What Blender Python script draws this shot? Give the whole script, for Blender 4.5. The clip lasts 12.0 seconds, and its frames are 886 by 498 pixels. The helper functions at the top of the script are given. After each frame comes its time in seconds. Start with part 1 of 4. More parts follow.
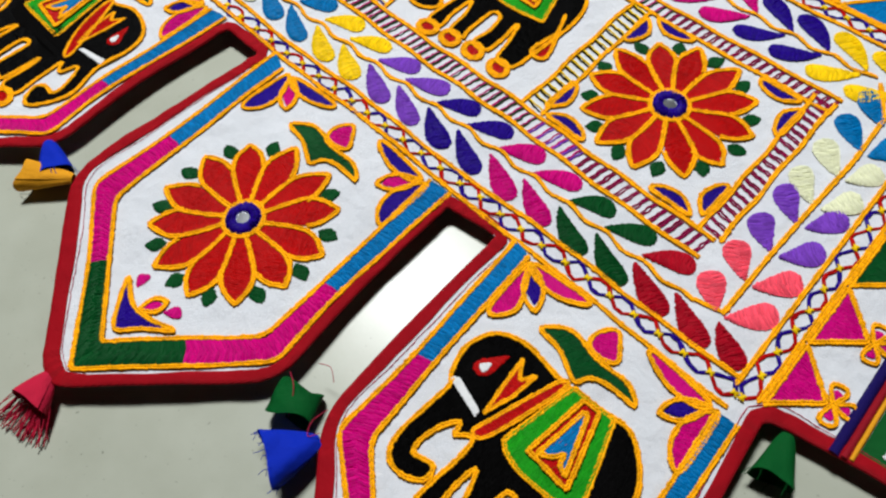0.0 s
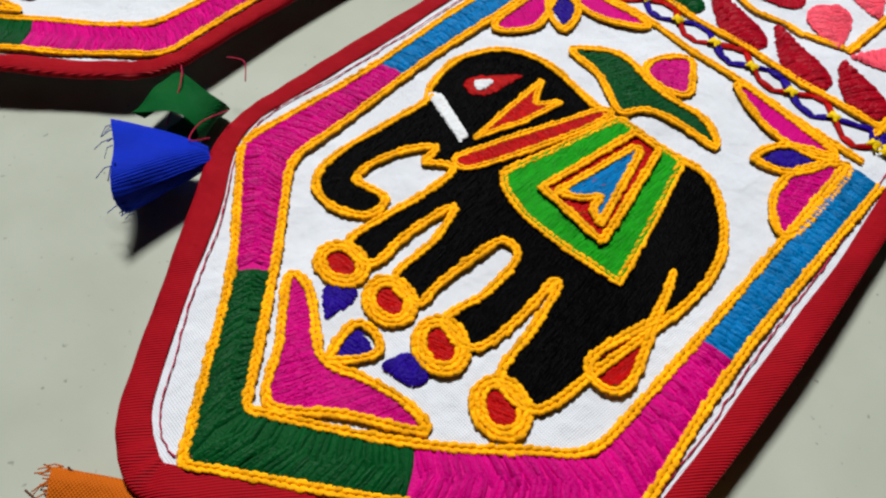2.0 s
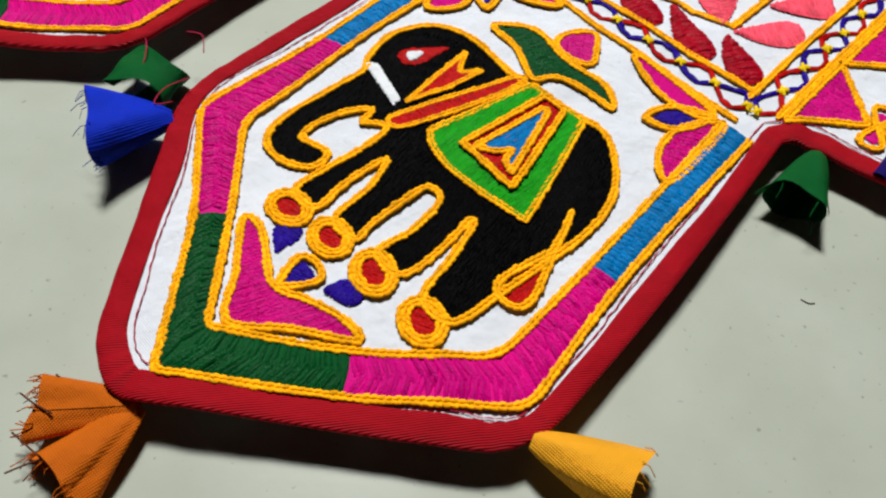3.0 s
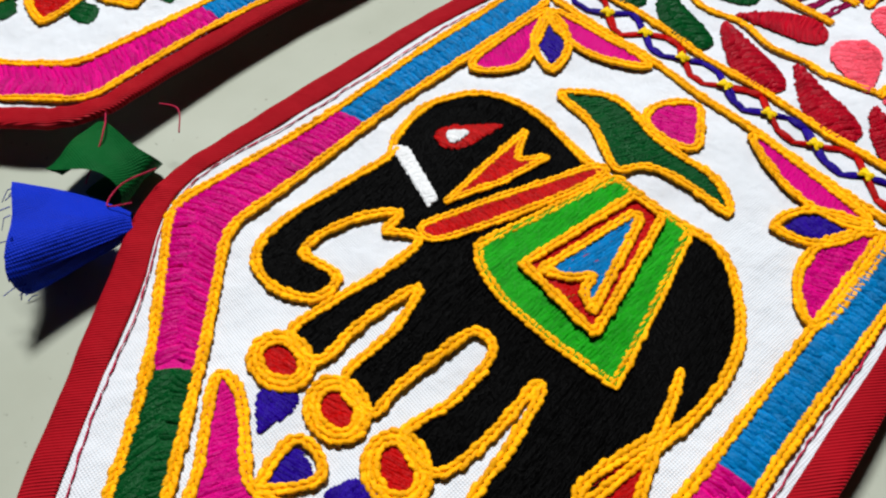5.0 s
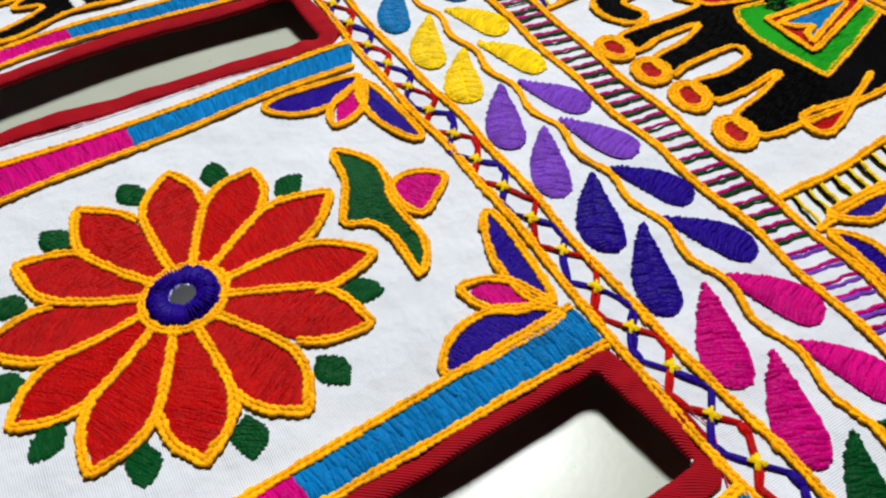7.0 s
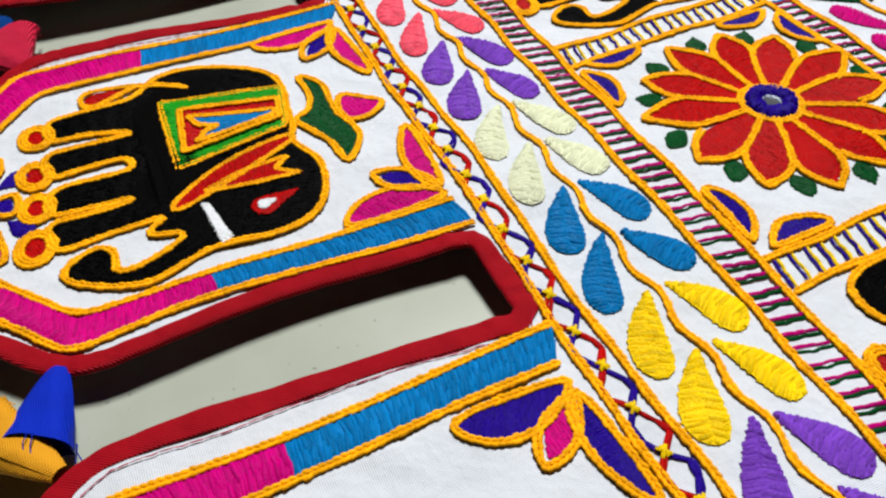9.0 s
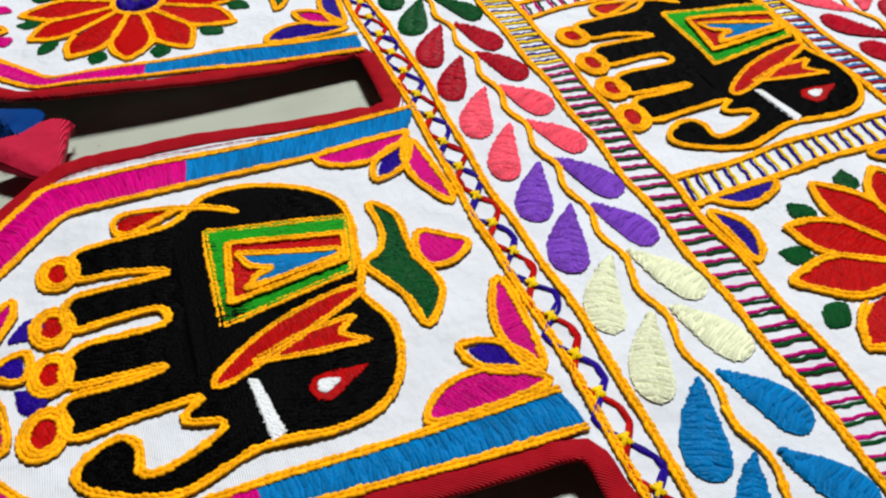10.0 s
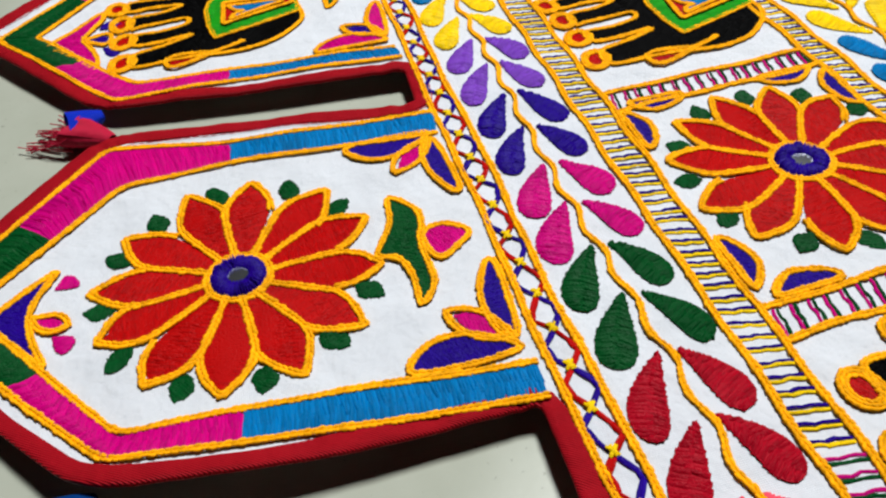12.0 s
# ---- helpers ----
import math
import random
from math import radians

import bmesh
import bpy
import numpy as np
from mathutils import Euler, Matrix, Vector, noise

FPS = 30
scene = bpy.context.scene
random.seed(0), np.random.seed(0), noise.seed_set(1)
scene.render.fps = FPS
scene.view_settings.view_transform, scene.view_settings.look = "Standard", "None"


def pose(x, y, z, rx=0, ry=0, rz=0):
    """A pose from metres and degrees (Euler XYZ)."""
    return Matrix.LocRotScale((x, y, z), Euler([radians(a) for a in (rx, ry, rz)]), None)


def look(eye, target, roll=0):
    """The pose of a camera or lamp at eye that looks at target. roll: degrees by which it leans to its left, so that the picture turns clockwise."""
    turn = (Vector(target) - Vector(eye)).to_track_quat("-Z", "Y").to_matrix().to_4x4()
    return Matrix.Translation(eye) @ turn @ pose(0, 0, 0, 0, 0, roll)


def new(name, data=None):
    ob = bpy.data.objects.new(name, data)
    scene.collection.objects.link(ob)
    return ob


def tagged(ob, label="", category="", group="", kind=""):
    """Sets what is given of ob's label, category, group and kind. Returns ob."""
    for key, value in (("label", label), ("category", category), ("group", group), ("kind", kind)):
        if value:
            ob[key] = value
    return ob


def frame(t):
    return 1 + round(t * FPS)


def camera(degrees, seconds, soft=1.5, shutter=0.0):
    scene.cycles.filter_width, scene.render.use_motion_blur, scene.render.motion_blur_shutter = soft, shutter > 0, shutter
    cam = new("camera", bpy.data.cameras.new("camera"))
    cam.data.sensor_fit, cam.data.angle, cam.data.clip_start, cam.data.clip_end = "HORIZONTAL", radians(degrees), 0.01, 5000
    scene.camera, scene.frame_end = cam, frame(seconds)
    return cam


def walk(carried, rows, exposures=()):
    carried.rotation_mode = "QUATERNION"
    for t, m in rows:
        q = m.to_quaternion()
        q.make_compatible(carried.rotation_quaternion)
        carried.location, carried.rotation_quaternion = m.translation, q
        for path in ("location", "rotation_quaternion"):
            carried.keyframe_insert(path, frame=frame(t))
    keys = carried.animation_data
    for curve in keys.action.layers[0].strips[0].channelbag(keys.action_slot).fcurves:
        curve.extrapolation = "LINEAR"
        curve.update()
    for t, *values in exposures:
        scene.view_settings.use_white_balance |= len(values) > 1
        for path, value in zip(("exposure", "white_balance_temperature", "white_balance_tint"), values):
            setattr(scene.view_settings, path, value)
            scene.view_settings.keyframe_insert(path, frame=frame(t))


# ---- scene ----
import collections

cam = camera(58.26, 12.0, soft=2.3)
PATH = [
    (0, look((0.21023, -0.05869, 0.30217), (0.13327, 0.00680, 0.12958), -5.49)),
    (0.5, look((0.22128, -0.06783, 0.23897), (0.13320, 0.00750, 0.07597), -3.87)),
    (1, look((0.21692, -0.06329, 0.17645), (0.12165, 0.01124, 0.01717), -3.70)),
    (1.5, look((0.21909, -0.07384, 0.14768), (0.13075, 0.00296, -0.01448), 0.36)),
    (2, look((0.23605, -0.08099, 0.14838), (0.14886, -0.00383, -0.01423), 0.97)),
    (2.5, look((0.25430, -0.08914, 0.16049), (0.17331, -0.00866, -0.00372), 3.24)),
    (2.7, look((0.26107, -0.09208, 0.16663), (0.18233, -0.01017, 0.00204), 4.13)),
    (4.3, look((0.24501, -0.07903, 0.14933), (0.15521, 0.00006, -0.01092), 0.26)),
    (4.5, look((0.23544, -0.07340, 0.14504), (0.14745, 0.00409, -0.01699), 0.61)),
    (5, look((0.21850, -0.05677, 0.13425), (0.13046, 0.02164, -0.02731), 1.12)),
    (5.5, look((0.20381, -0.02313, 0.13512), (0.11083, 0.05018, -0.02607), -1.38)),
    (6, look((0.17877, 0.00150, 0.13846), (0.08092, 0.06939, -0.02222), -3.24)),
    (6.5, look((0.15211, 0.00249, 0.13820), (0.04290, 0.06844, -0.01582), -3.31)),
    (7, look((0.12589, 0.00155, 0.14845), (0.01210, 0.06403, -0.00369), -1.89)),
    (7.2, look((0.11912, 0.00092, 0.15248), (0.00300, 0.06143, 0.00130), -1.91)),
    (8.8, look((0.04618, 0.00280, 0.16295), (-0.07760, 0.05830, 0.01598), -1.28)),
    (9, look((0.03360, 0.00513, 0.16319), (-0.09073, 0.05952, 0.01628), -1.14)),
    (9.5, look((0.00376, 0.00936, 0.16029), (-0.12425, 0.06161, 0.01578), -0.94)),
    (10, look((-0.02604, 0.01373, 0.15840), (-0.15762, 0.06178, 0.01564), -1.18)),
    (10.5, look((-0.05843, 0.01517, 0.15491), (-0.19462, 0.06037, 0.01560), -1.19)),
    (11, look((-0.09260, 0.02326, 0.16029), (-0.23040, 0.05912, 0.01985), -3.61)),
    (11.5, look((-0.12156, 0.02824, 0.16368), (-0.26250, 0.05845, 0.02503), -5.04)),
    (12, look((-0.16000, 0.02903, 0.17086), (-0.30044, 0.05721, 0.03129), -5.18)),
]
EXPOSURES = [(0.0, 0.0), (1.0, 0.1), (2.5, 0.26), (5.0, 0.34), (7.0, 0.1), (9.5, 0.05), (12.0, -0.1)]
walk(cam, PATH, EXPOSURES)

# ---- light: one ceiling panel; near-black unseen walls return almost none ----
world = bpy.data.worlds.new("room_air")
world.use_nodes = True
world.node_tree.nodes["Background"].inputs[0].default_value = (0.9, 0.95, 1.0, 1)
world.node_tree.nodes["Background"].inputs[1].default_value = 0.0004
scene.world = world
LAMP_AT, LAMP_WATTS = (-1.04, 0.82, 2.50), 114.0
panel_light = bpy.data.lights.new("ceiling_panel_light", "AREA")
panel_light.shape, panel_light.size, panel_light.size_y = "RECTANGLE", 0.58, 0.42
panel_light.energy, panel_light.color = LAMP_WATTS, (0.96, 0.985, 1.0)
new("ceiling_panel_light", panel_light).matrix_world = pose(LAMP_AT[0], LAMP_AT[1], LAMP_AT[2] - 0.012)


# ---- materials ----
def material(name, color, rough=0.6, vary=0.0, grain=0.0, grain_scale=900.0, gloss=0.5):
    """A procedural surface: base colour with variation by island and by noise, and a fine bump."""
    m = bpy.data.materials.new(name)
    m.use_nodes = True
    n, l = m.node_tree.nodes, m.node_tree.links
    b = n["Principled BSDF"]
    b.inputs["Base Color"].default_value = (*color, 1)
    b.inputs["Roughness"].default_value = rough
    b.inputs["Specular IOR Level"].default_value = gloss
    tc = n.new("ShaderNodeTexCoord")
    if vary:
        geo, noi = n.new("ShaderNodeNewGeometry"), n.new("ShaderNodeTexNoise")
        noi.inputs["Scale"].default_value = 60.0
        l.new(tc.outputs["Object"], noi.inputs["Vector"])
        add = n.new("ShaderNodeMath")
        l.new(geo.outputs["Random Per Island"], add.inputs[0])
        l.new(noi.outputs["Fac"], add.inputs[1])
        rng = n.new("ShaderNodeMapRange")
        rng.inputs[1].default_value, rng.inputs[2].default_value = 0.2, 1.8
        rng.inputs[3].default_value, rng.inputs[4].default_value = 1 - vary, 1 + vary
        l.new(add.outputs[0], rng.inputs[0])
        hsv = n.new("ShaderNodeHueSaturation")
        hsv.inputs["Color"].default_value = (*color, 1)
        l.new(rng.outputs[0], hsv.inputs["Value"])
        l.new(hsv.outputs["Color"], b.inputs["Base Color"])
    if grain:
        noi = n.new("ShaderNodeTexNoise")
        noi.inputs["Scale"].default_value, noi.inputs["Detail"].default_value = grain_scale, 3.0
        l.new(tc.outputs["Object"], noi.inputs["Vector"])
        bump = n.new("ShaderNodeBump")
        bump.inputs["Strength"].default_value, bump.inputs["Distance"].default_value = grain, 0.0004
        l.new(noi.outputs["Fac"], bump.inputs["Height"])
        l.new(bump.outputs["Normal"], b.inputs["Normal"])
    return m


def yarn(name, color, vary=0.34, rough=0.36, gloss=0.04):
    return material(name, color, rough, vary, 0.8, 1700.0, gloss)


def woven(name, color, pitch, rough=0.75, twill=0.0, depth=0.00012, relief_shade=0.06):
    """Plain or twill weave: two crossing ribs as relief, faint creases; their shade is also put into the colour."""
    m = bpy.data.materials.new(name)
    m.use_nodes = True
    n, l = m.node_tree.nodes, m.node_tree.links
    b = n["Principled BSDF"]
    b.inputs["Roughness"].default_value = rough
    b.inputs["Specular IOR Level"].default_value = 0.06
    tc = n.new("ShaderNodeTexCoord")
    mapping = n.new("ShaderNodeMapping")
    mapping.inputs["Rotation"].default_value = (0, 0, radians(twill))
    l.new(tc.outputs["Object"], mapping.inputs["Vector"])
    waves = []
    for axis in ("X", "Y"):
        w = n.new("ShaderNodeTexWave")
        w.bands_direction = axis
        w.inputs["Scale"].default_value = 0.314 / pitch
        w.inputs["Distortion"].default_value, w.inputs["Detail"].default_value = 0.6, 1.0
        w.inputs["Detail Scale"].default_value = 0.4
        l.new(mapping.outputs["Vector"], w.inputs["Vector"])
        waves.append(w)
    mix = n.new("ShaderNodeMath")
    mix.operation = "MULTIPLY"
    l.new(waves[0].outputs["Fac"], mix.inputs[0])
    l.new(waves[1].outputs["Fac"], mix.inputs[1])
    bump = n.new("ShaderNodeBump")
    bump.inputs["Strength"].default_value, bump.inputs["Distance"].default_value = 0.6, depth
    l.new((waves[0] if twill else mix).outputs[0 if not twill else "Fac"], bump.inputs["Height"])
    crease = n.new("ShaderNodeTexNoise")
    crease.inputs["Scale"].default_value, crease.inputs["Detail"].default_value = 55.0, 4.0
    l.new(tc.outputs["Object"], crease.inputs["Vector"])
    bump2 = n.new("ShaderNodeBump")
    bump2.inputs["Strength"].default_value, bump2.inputs["Distance"].default_value = 0.8, 0.0032
    l.new(crease.outputs["Fac"], bump2.inputs["Height"])
    l.new(bump.outputs["Normal"], bump2.inputs["Normal"])
    l.new(bump2.outputs["Normal"], b.inputs["Normal"])
    # painted shade: low relief gets a darker colour, high relief a lighter one
    ramp = n.new("ShaderNodeMapRange")
    ramp.inputs[3].default_value, ramp.inputs[4].default_value = 1 - relief_shade, 1 + relief_shade
    both = n.new("ShaderNodeMath")
    both.operation = "ADD"
    half = n.new("ShaderNodeMath")
    half.operation = "MULTIPLY"
    half.inputs[1].default_value = 0.5
    l.new((waves[0] if twill else mix).outputs[0 if not twill else "Fac"], both.inputs[0])
    l.new(crease.outputs["Fac"], both.inputs[1])
    l.new(both.outputs[0], half.inputs[0])
    l.new(half.outputs[0], ramp.inputs[0])
    hsv = n.new("ShaderNodeHueSaturation")
    hsv.inputs["Color"].default_value = (*color, 1)
    l.new(ramp.outputs[0], hsv.inputs["Value"])
    l.new(hsv.outputs["Color"], b.inputs["Base Color"])
    return m


def tile_material():
    """Polished vitrified tile: pale grey-green, fine dark specks, soft mottling."""
    m = bpy.data.materials.new("polished_tile")
    m.use_nodes = True
    n, l = m.node_tree.nodes, m.node_tree.links
    b = n["Principled BSDF"]
    b.inputs["Roughness"].default_value = 0.26
    b.inputs["Specular IOR Level"].default_value = 0.22
    b.inputs["IOR"].default_value = 1.5
    tc = n.new("ShaderNodeTexCoord")
    big, fine = n.new("ShaderNodeTexNoise"), n.new("ShaderNodeTexNoise")
    big.inputs["Scale"].default_value, big.inputs["Detail"].default_value = 35.0, 5.0
    fine.inputs["Scale"].default_value, fine.inputs["Detail"].default_value = 520.0, 2.0
    for t in (big, fine):
        l.new(tc.outputs["Object"], t.inputs["Vector"])
    r1 = n.new("ShaderNodeValToRGB")
    r1.color_ramp.elements[0].position, r1.color_ramp.elements[1].position = 0.3, 0.7
    r1.color_ramp.elements[0].color, r1.color_ramp.elements[1].color = (0.365, 0.38, 0.305, 1), (0.42, 0.437, 0.36, 1)
    l.new(big.outputs["Fac"], r1.inputs["Fac"])
    r2 = n.new("ShaderNodeValToRGB")
    r2.color_ramp.elements[0].position, r2.color_ramp.elements[1].position = 0.25, 0.31
    r2.color_ramp.elements[0].color, r2.color_ramp.elements[1].color = (0.66, 0.66, 0.66, 1), (1, 1, 1, 1)
    l.new(fine.outputs["Fac"], r2.inputs["Fac"])
    mix = n.new("ShaderNodeMix")
    mix.data_type, mix.blend_type = "RGBA", "MULTIPLY"
    mix.inputs["Factor"].default_value = 1.0
    l.new(r1.outputs["Color"], mix.inputs["A"])
    l.new(r2.outputs["Color"], mix.inputs["B"])
    l.new(mix.outputs["Result"], b.inputs["Base Color"])
    bump = n.new("ShaderNodeBump")
    bump.inputs["Strength"].default_value, bump.inputs["Distance"].default_value = 0.04, 0.0003
    l.new(fine.outputs["Fac"], bump.inputs["Height"])
    l.new(bump.outputs["Normal"], b.inputs["Normal"])
    return m


WHITE = woven("white_cotton", (0.735, 0.755, 0.79), 0.0005, 0.8, 0.0, 0.0003, 0.16)
BIND = woven("dark_red_twill", (0.37, 0.006, 0.013), 0.00055, 0.55, 35.0, 0.0005, 0.4)
TILE = tile_material()
ORANGE = yarn("orange_yarn", (1.0, 0.42, 0.004))
RED = yarn("red_yarn", (0.41, 0.003, 0.003))
CRIMSON = yarn("crimson_yarn", (0.36, 0.003, 0.014))
MAGENTA = yarn("magenta_yarn", (0.52, 0.001, 0.165))
NAVY = yarn("navy_yarn", (0.016, 0.002, 0.20))
PURPLE = yarn("purple_yarn", (0.18, 0.05, 0.43))
YELLOW = yarn("yellow_yarn", (0.88, 0.58, 0.004))
BLUE = yarn("blue_yarn", (0.001, 0.155, 0.39))
CREAM = yarn("cream_yarn", (0.72, 0.73, 0.50), 0.12)
SALMON = yarn("salmon_yarn", (0.85, 0.085, 0.13))
GREEN = yarn("dark_green_yarn", (0.0015, 0.06, 0.012))
LEAFGREEN = yarn("bright_green_yarn", (0.010, 0.27, 0.008))
BLACK = yarn("black_yarn", (0.0011, 0.001, 0.001), 0.6, 0.4, 0.016)
MAROON = yarn("maroon_yarn", (0.24, 0.004, 0.055))
WHITEYARN = yarn("white_yarn", (0.75, 0.75, 0.75), 0.1)
MIRROR = material("small_mirror", (0.75, 0.78, 0.82), 0.2)
MIRROR.node_tree.nodes["Principled BSDF"].inputs["Metallic"].default_value = 1.0
# unseen walls and ceiling: near black to absorb bounce light and deepen shadows
UNSEEN_BLACK = material("unseen_room_black", (0.012, 0.011, 0.01), 0.8, 0.05, 0.2, 200.0)
REDTHREAD = yarn("red_sewing_thread", (0.42, 0.02, 0.06))


def satin(name, color, ribs=0.0):
    return woven(name, color, 0.0006 if ribs else 0.0005, 0.5, ribs, 0.0005 if ribs else 0.0004, 0.3)


T_BLUE, T_YELLOW = satin("blue_tassel_cloth", (0.006, 0.03, 0.52)), satin("yellow_tassel_cloth", (0.88, 0.38, 0.02))
T_GREEN, T_ORANGE = satin("green_tassel_cloth", (0.003, 0.10, 0.02)), satin("orange_tassel_cloth", (0.62, 0.13, 0.006))
T_PINK, T_TEAL = satin("pink_tassel_cloth", (0.58, 0.018, 0.055), 112.0), satin("teal_tassel_cloth", (0.0015, 0.045, 0.22))

# ---- geometry helpers: plans are in centimetres, x along the band, y across it ----
CM = 0.01
TOP = 0.85  # height of the cloth's face over the floor


def lift(x, y):
    """Height of the cloth's face: gentle waves, tips of the flaps a little raised, ends lower."""
    z = TOP + 0.05 * np.sin(0.42 * x + 0.8 * np.sin(0.31 * y)) + 0.035 * np.sin(0.9 * y + 0.5 * x)
    z = z + 0.02 * np.sin(2.1 * x + 1.3 * y) + 0.02 * np.clip(-y - 4, 0, 9)
    z = z + 0.5 * np.exp(-((x + 26.6) / 1.7) ** 2 - ((y + 2.2) / 3.6) ** 2)
    return z - 0.72 * np.clip((y - 30) / 4, 0, 1) ** 2 - 0.72 * np.clip((-x - 58) / 6, 0, 1) ** 2


class Bag:
    """Collects vertices (x, y, height over the cloth) and faces of one mesh."""

    def __init__(self):
        self.v, self.f, self.n = [], [], 0

    def add(self, v, f):
        v = np.asarray(v, float).reshape(-1, 3)
        self.v.append(v)
        self.f.extend((np.asarray(f) + self.n).tolist())
        self.n += len(v)
        return self

    def mesh(self, name, mat, flat=False, on_cloth=True):
        v = np.concatenate(self.v)
        if on_cloth:
            v[:, 2] += lift(v[:, 0], v[:, 1])
        me = bpy.data.meshes.new(name)
        me.from_pydata((v * CM).tolist(), [], self.f)
        me.polygons.foreach_set("use_smooth", np.full(len(me.polygons), not flat))
        me.materials.append(mat)
        me.update()
        return me


def part(name, bag, mat, parent, label="", flat=False, on_cloth=True):
    ob = new(name, bag.mesh(name, mat, flat, on_cloth))
    ob.parent = parent
    if label:
        tagged(ob, label)
    return ob


def group_part(name, parent, label=""):
    ob = new(name)
    ob.parent = parent
    ob.empty_display_size = 0.005
    return tagged(ob, label) if label else ob


RNG = np.random.RandomState(7)


def grid_faces(count, rows, cols):
    """Quads of count sheets with rows x cols vertices each."""
    r, c = np.meshgrid(np.arange(rows - 1), np.arange(cols - 1), indexing="ij")
    a = (r * cols + c).ravel()
    q = np.stack([a, a + cols, a + cols + 1, a + 1], 1)
    return (q[None] + (np.arange(count) * rows * cols)[:, None, None]).reshape(-1, 4)


def strands(bag, a, b, width=0.085, high=0.07, base=0.01, bow=0.0):
    """Satin stitches: arched threads from points a to points b."""
    a, b = np.asarray(a, float), np.asarray(b, float)
    n = len(a)
    if not n:
        return bag
    d = b - a
    long = np.linalg.norm(d, axis=1)
    side = np.stack([-d[:, 1], d[:, 0]], 1) / np.maximum(long, 1e-6)[:, None]
    u = np.array([0.0, 0.14, 0.5, 0.86, 1.0])
    prof = np.array([0.0, 0.75, 1.0, 0.75, 0.0])
    v = np.array([-1.0, 0.0, 1.0])
    vz = np.array([0.0, 1.0, 0.0])
    tall = (high * (0.75 + 0.5 * RNG.rand(n)) + 0.025 * np.minimum(long, 0.8))[:, None, None]
    bend = (RNG.randn(n) * 0.015 + bow)[:, None] * np.sin(np.pi * u)[None]
    wide = width * (0.85 + 0.4 * RNG.rand(n))[:, None, None] * (0.75 + 0.25 * np.sin(np.pi * u))[None, :, None]
    xy = a[:, None, None] + d[:, None, None] * u[None, :, None, None]
    off = wide * v[None, None] * 0.5 + bend[:, :, None]
    xy = xy + side[:, None, None] * off[..., None]
    z = base + tall * prof[None, :, None] * vz[None, None]
    return bag.add(np.concatenate([xy, z[..., None]], -1), grid_faces(n, 5, 3))


def scan(poly, angle, step, longest=1.0, loose=0.03):
    """Cuts a polygon into thread runs at an angle (degrees)."""
    p = np.asarray(poly, float)
    c, s = math.cos(radians(angle)), math.sin(radians(angle))
    q = np.stack([p[:, 0] * c + p[:, 1] * s, -p[:, 0] * s + p[:, 1] * c], 1)
    e = np.roll(q, -1, 0)
    a, b = [], []
    y = q[:, 1].min() + step * 0.5
    while y < q[:, 1].max():
        yy = y + RNG.randn() * step * 0.12
        hit = (q[:, 1] > yy) != (e[:, 1] > yy)
        xs = np.sort(q[hit, 0] + (yy - q[hit, 1]) / (e[hit, 1] - q[hit, 1]) * (e[hit, 0] - q[hit, 0]))
        for x0, x1 in zip(xs[::2], xs[1::2]):
            x0, x1 = x0 - loose * RNG.rand(), x1 + loose * RNG.rand()
            if x1 - x0 < 0.05:
                continue
            parts = max(1, int(math.ceil((x1 - x0) / longest)))
            cut = np.linspace(x0, x1, parts + 1)
            cut[1:-1] += RNG.uniform(-0.3, 0.3, parts - 1) * (x1 - x0) / parts
            for u0, u1 in zip(cut[:-1], cut[1:]):
                lap = 0.05 if parts > 1 else 0.0
                a.append((u0 - lap, yy + RNG.randn() * step * 0.2))
                b.append((u1 + lap, yy + RNG.randn() * step * 0.2))
        y += step
    if not a:
        return np.zeros((0, 2)), np.zeros((0, 2))
    back = lambda w: np.stack([np.array(w)[:, 0] * c - np.array(w)[:, 1] * s, np.array(w)[:, 0] * s + np.array(w)[:, 1] * c], 1)
    return back(a), back(b)


def ground(bag, poly, z=0.012):
    """The flat under-layer of a stitched shape."""
    from mathutils.geometry import tessellate_polygon
    p = [Vector((x, y, 0)) for x, y in poly]
    tri = tessellate_polygon([p])
    v = np.array([(x, y, z) for x, y in poly])
    return bag.add(v, np.array(tri))


def stitched(poly, angle, step=0.07, longest=1.0, high=0.07, width=0.09, base=0.012):
    """A satin fill: close, overlapping threads of uneven length over a plain under-layer."""
    bag = ground(Bag(), poly, base + 0.02)
    strands(bag, *scan(poly, angle, step * 0.72, min(longest, 0.55)), width * 0.95, high * 0.72, base)
    return strands(bag, *scan(poly, angle + RNG.uniform(-14, 14), step * 1.3, 0.4, 0.0), width * 0.5, high * 0.48, base + 0.02)


def smooth(points, closed=True, per=6):
    """A round curve through points."""
    p = np.asarray(points, float)
    out = []
    n = len(p)
    for i in range(n if closed else n - 1):
        if closed:
            p0, p1, p2, p3 = p[i - 1], p[i], p[(i + 1) % n], p[(i + 2) % n]
        else:
            p0, p1, p2, p3 = p[max(i - 1, 0)], p[i], p[i + 1], p[min(i + 2, n - 1)]
        for t in np.arange(per) / per:
            out.append(0.5 * ((2 * p1) + (p2 - p0) * t + (2 * p0 - 5 * p1 + 4 * p2 - p3) * t * t + (3 * p1 - p0 - 3 * p2 + p3) * t ** 3))
    if not closed:
        out.append(p[-1])
    return np.array(out)


def resample(points, step, closed=False):
    p = np.asarray(points, float)
    if closed:
        p = np.vstack([p, p[:1]])
    seg = np.linalg.norm(np.diff(p, axis=0), axis=1)
    s = np.r_[0, np.cumsum(seg)]
    n = max(2, int(round(s[-1] / step)))
    at = np.linspace(0, s[-1], n + 1)
    q = np.stack([np.interp(at, s, p[:, k]) for k in range(2)], 1)
    return q


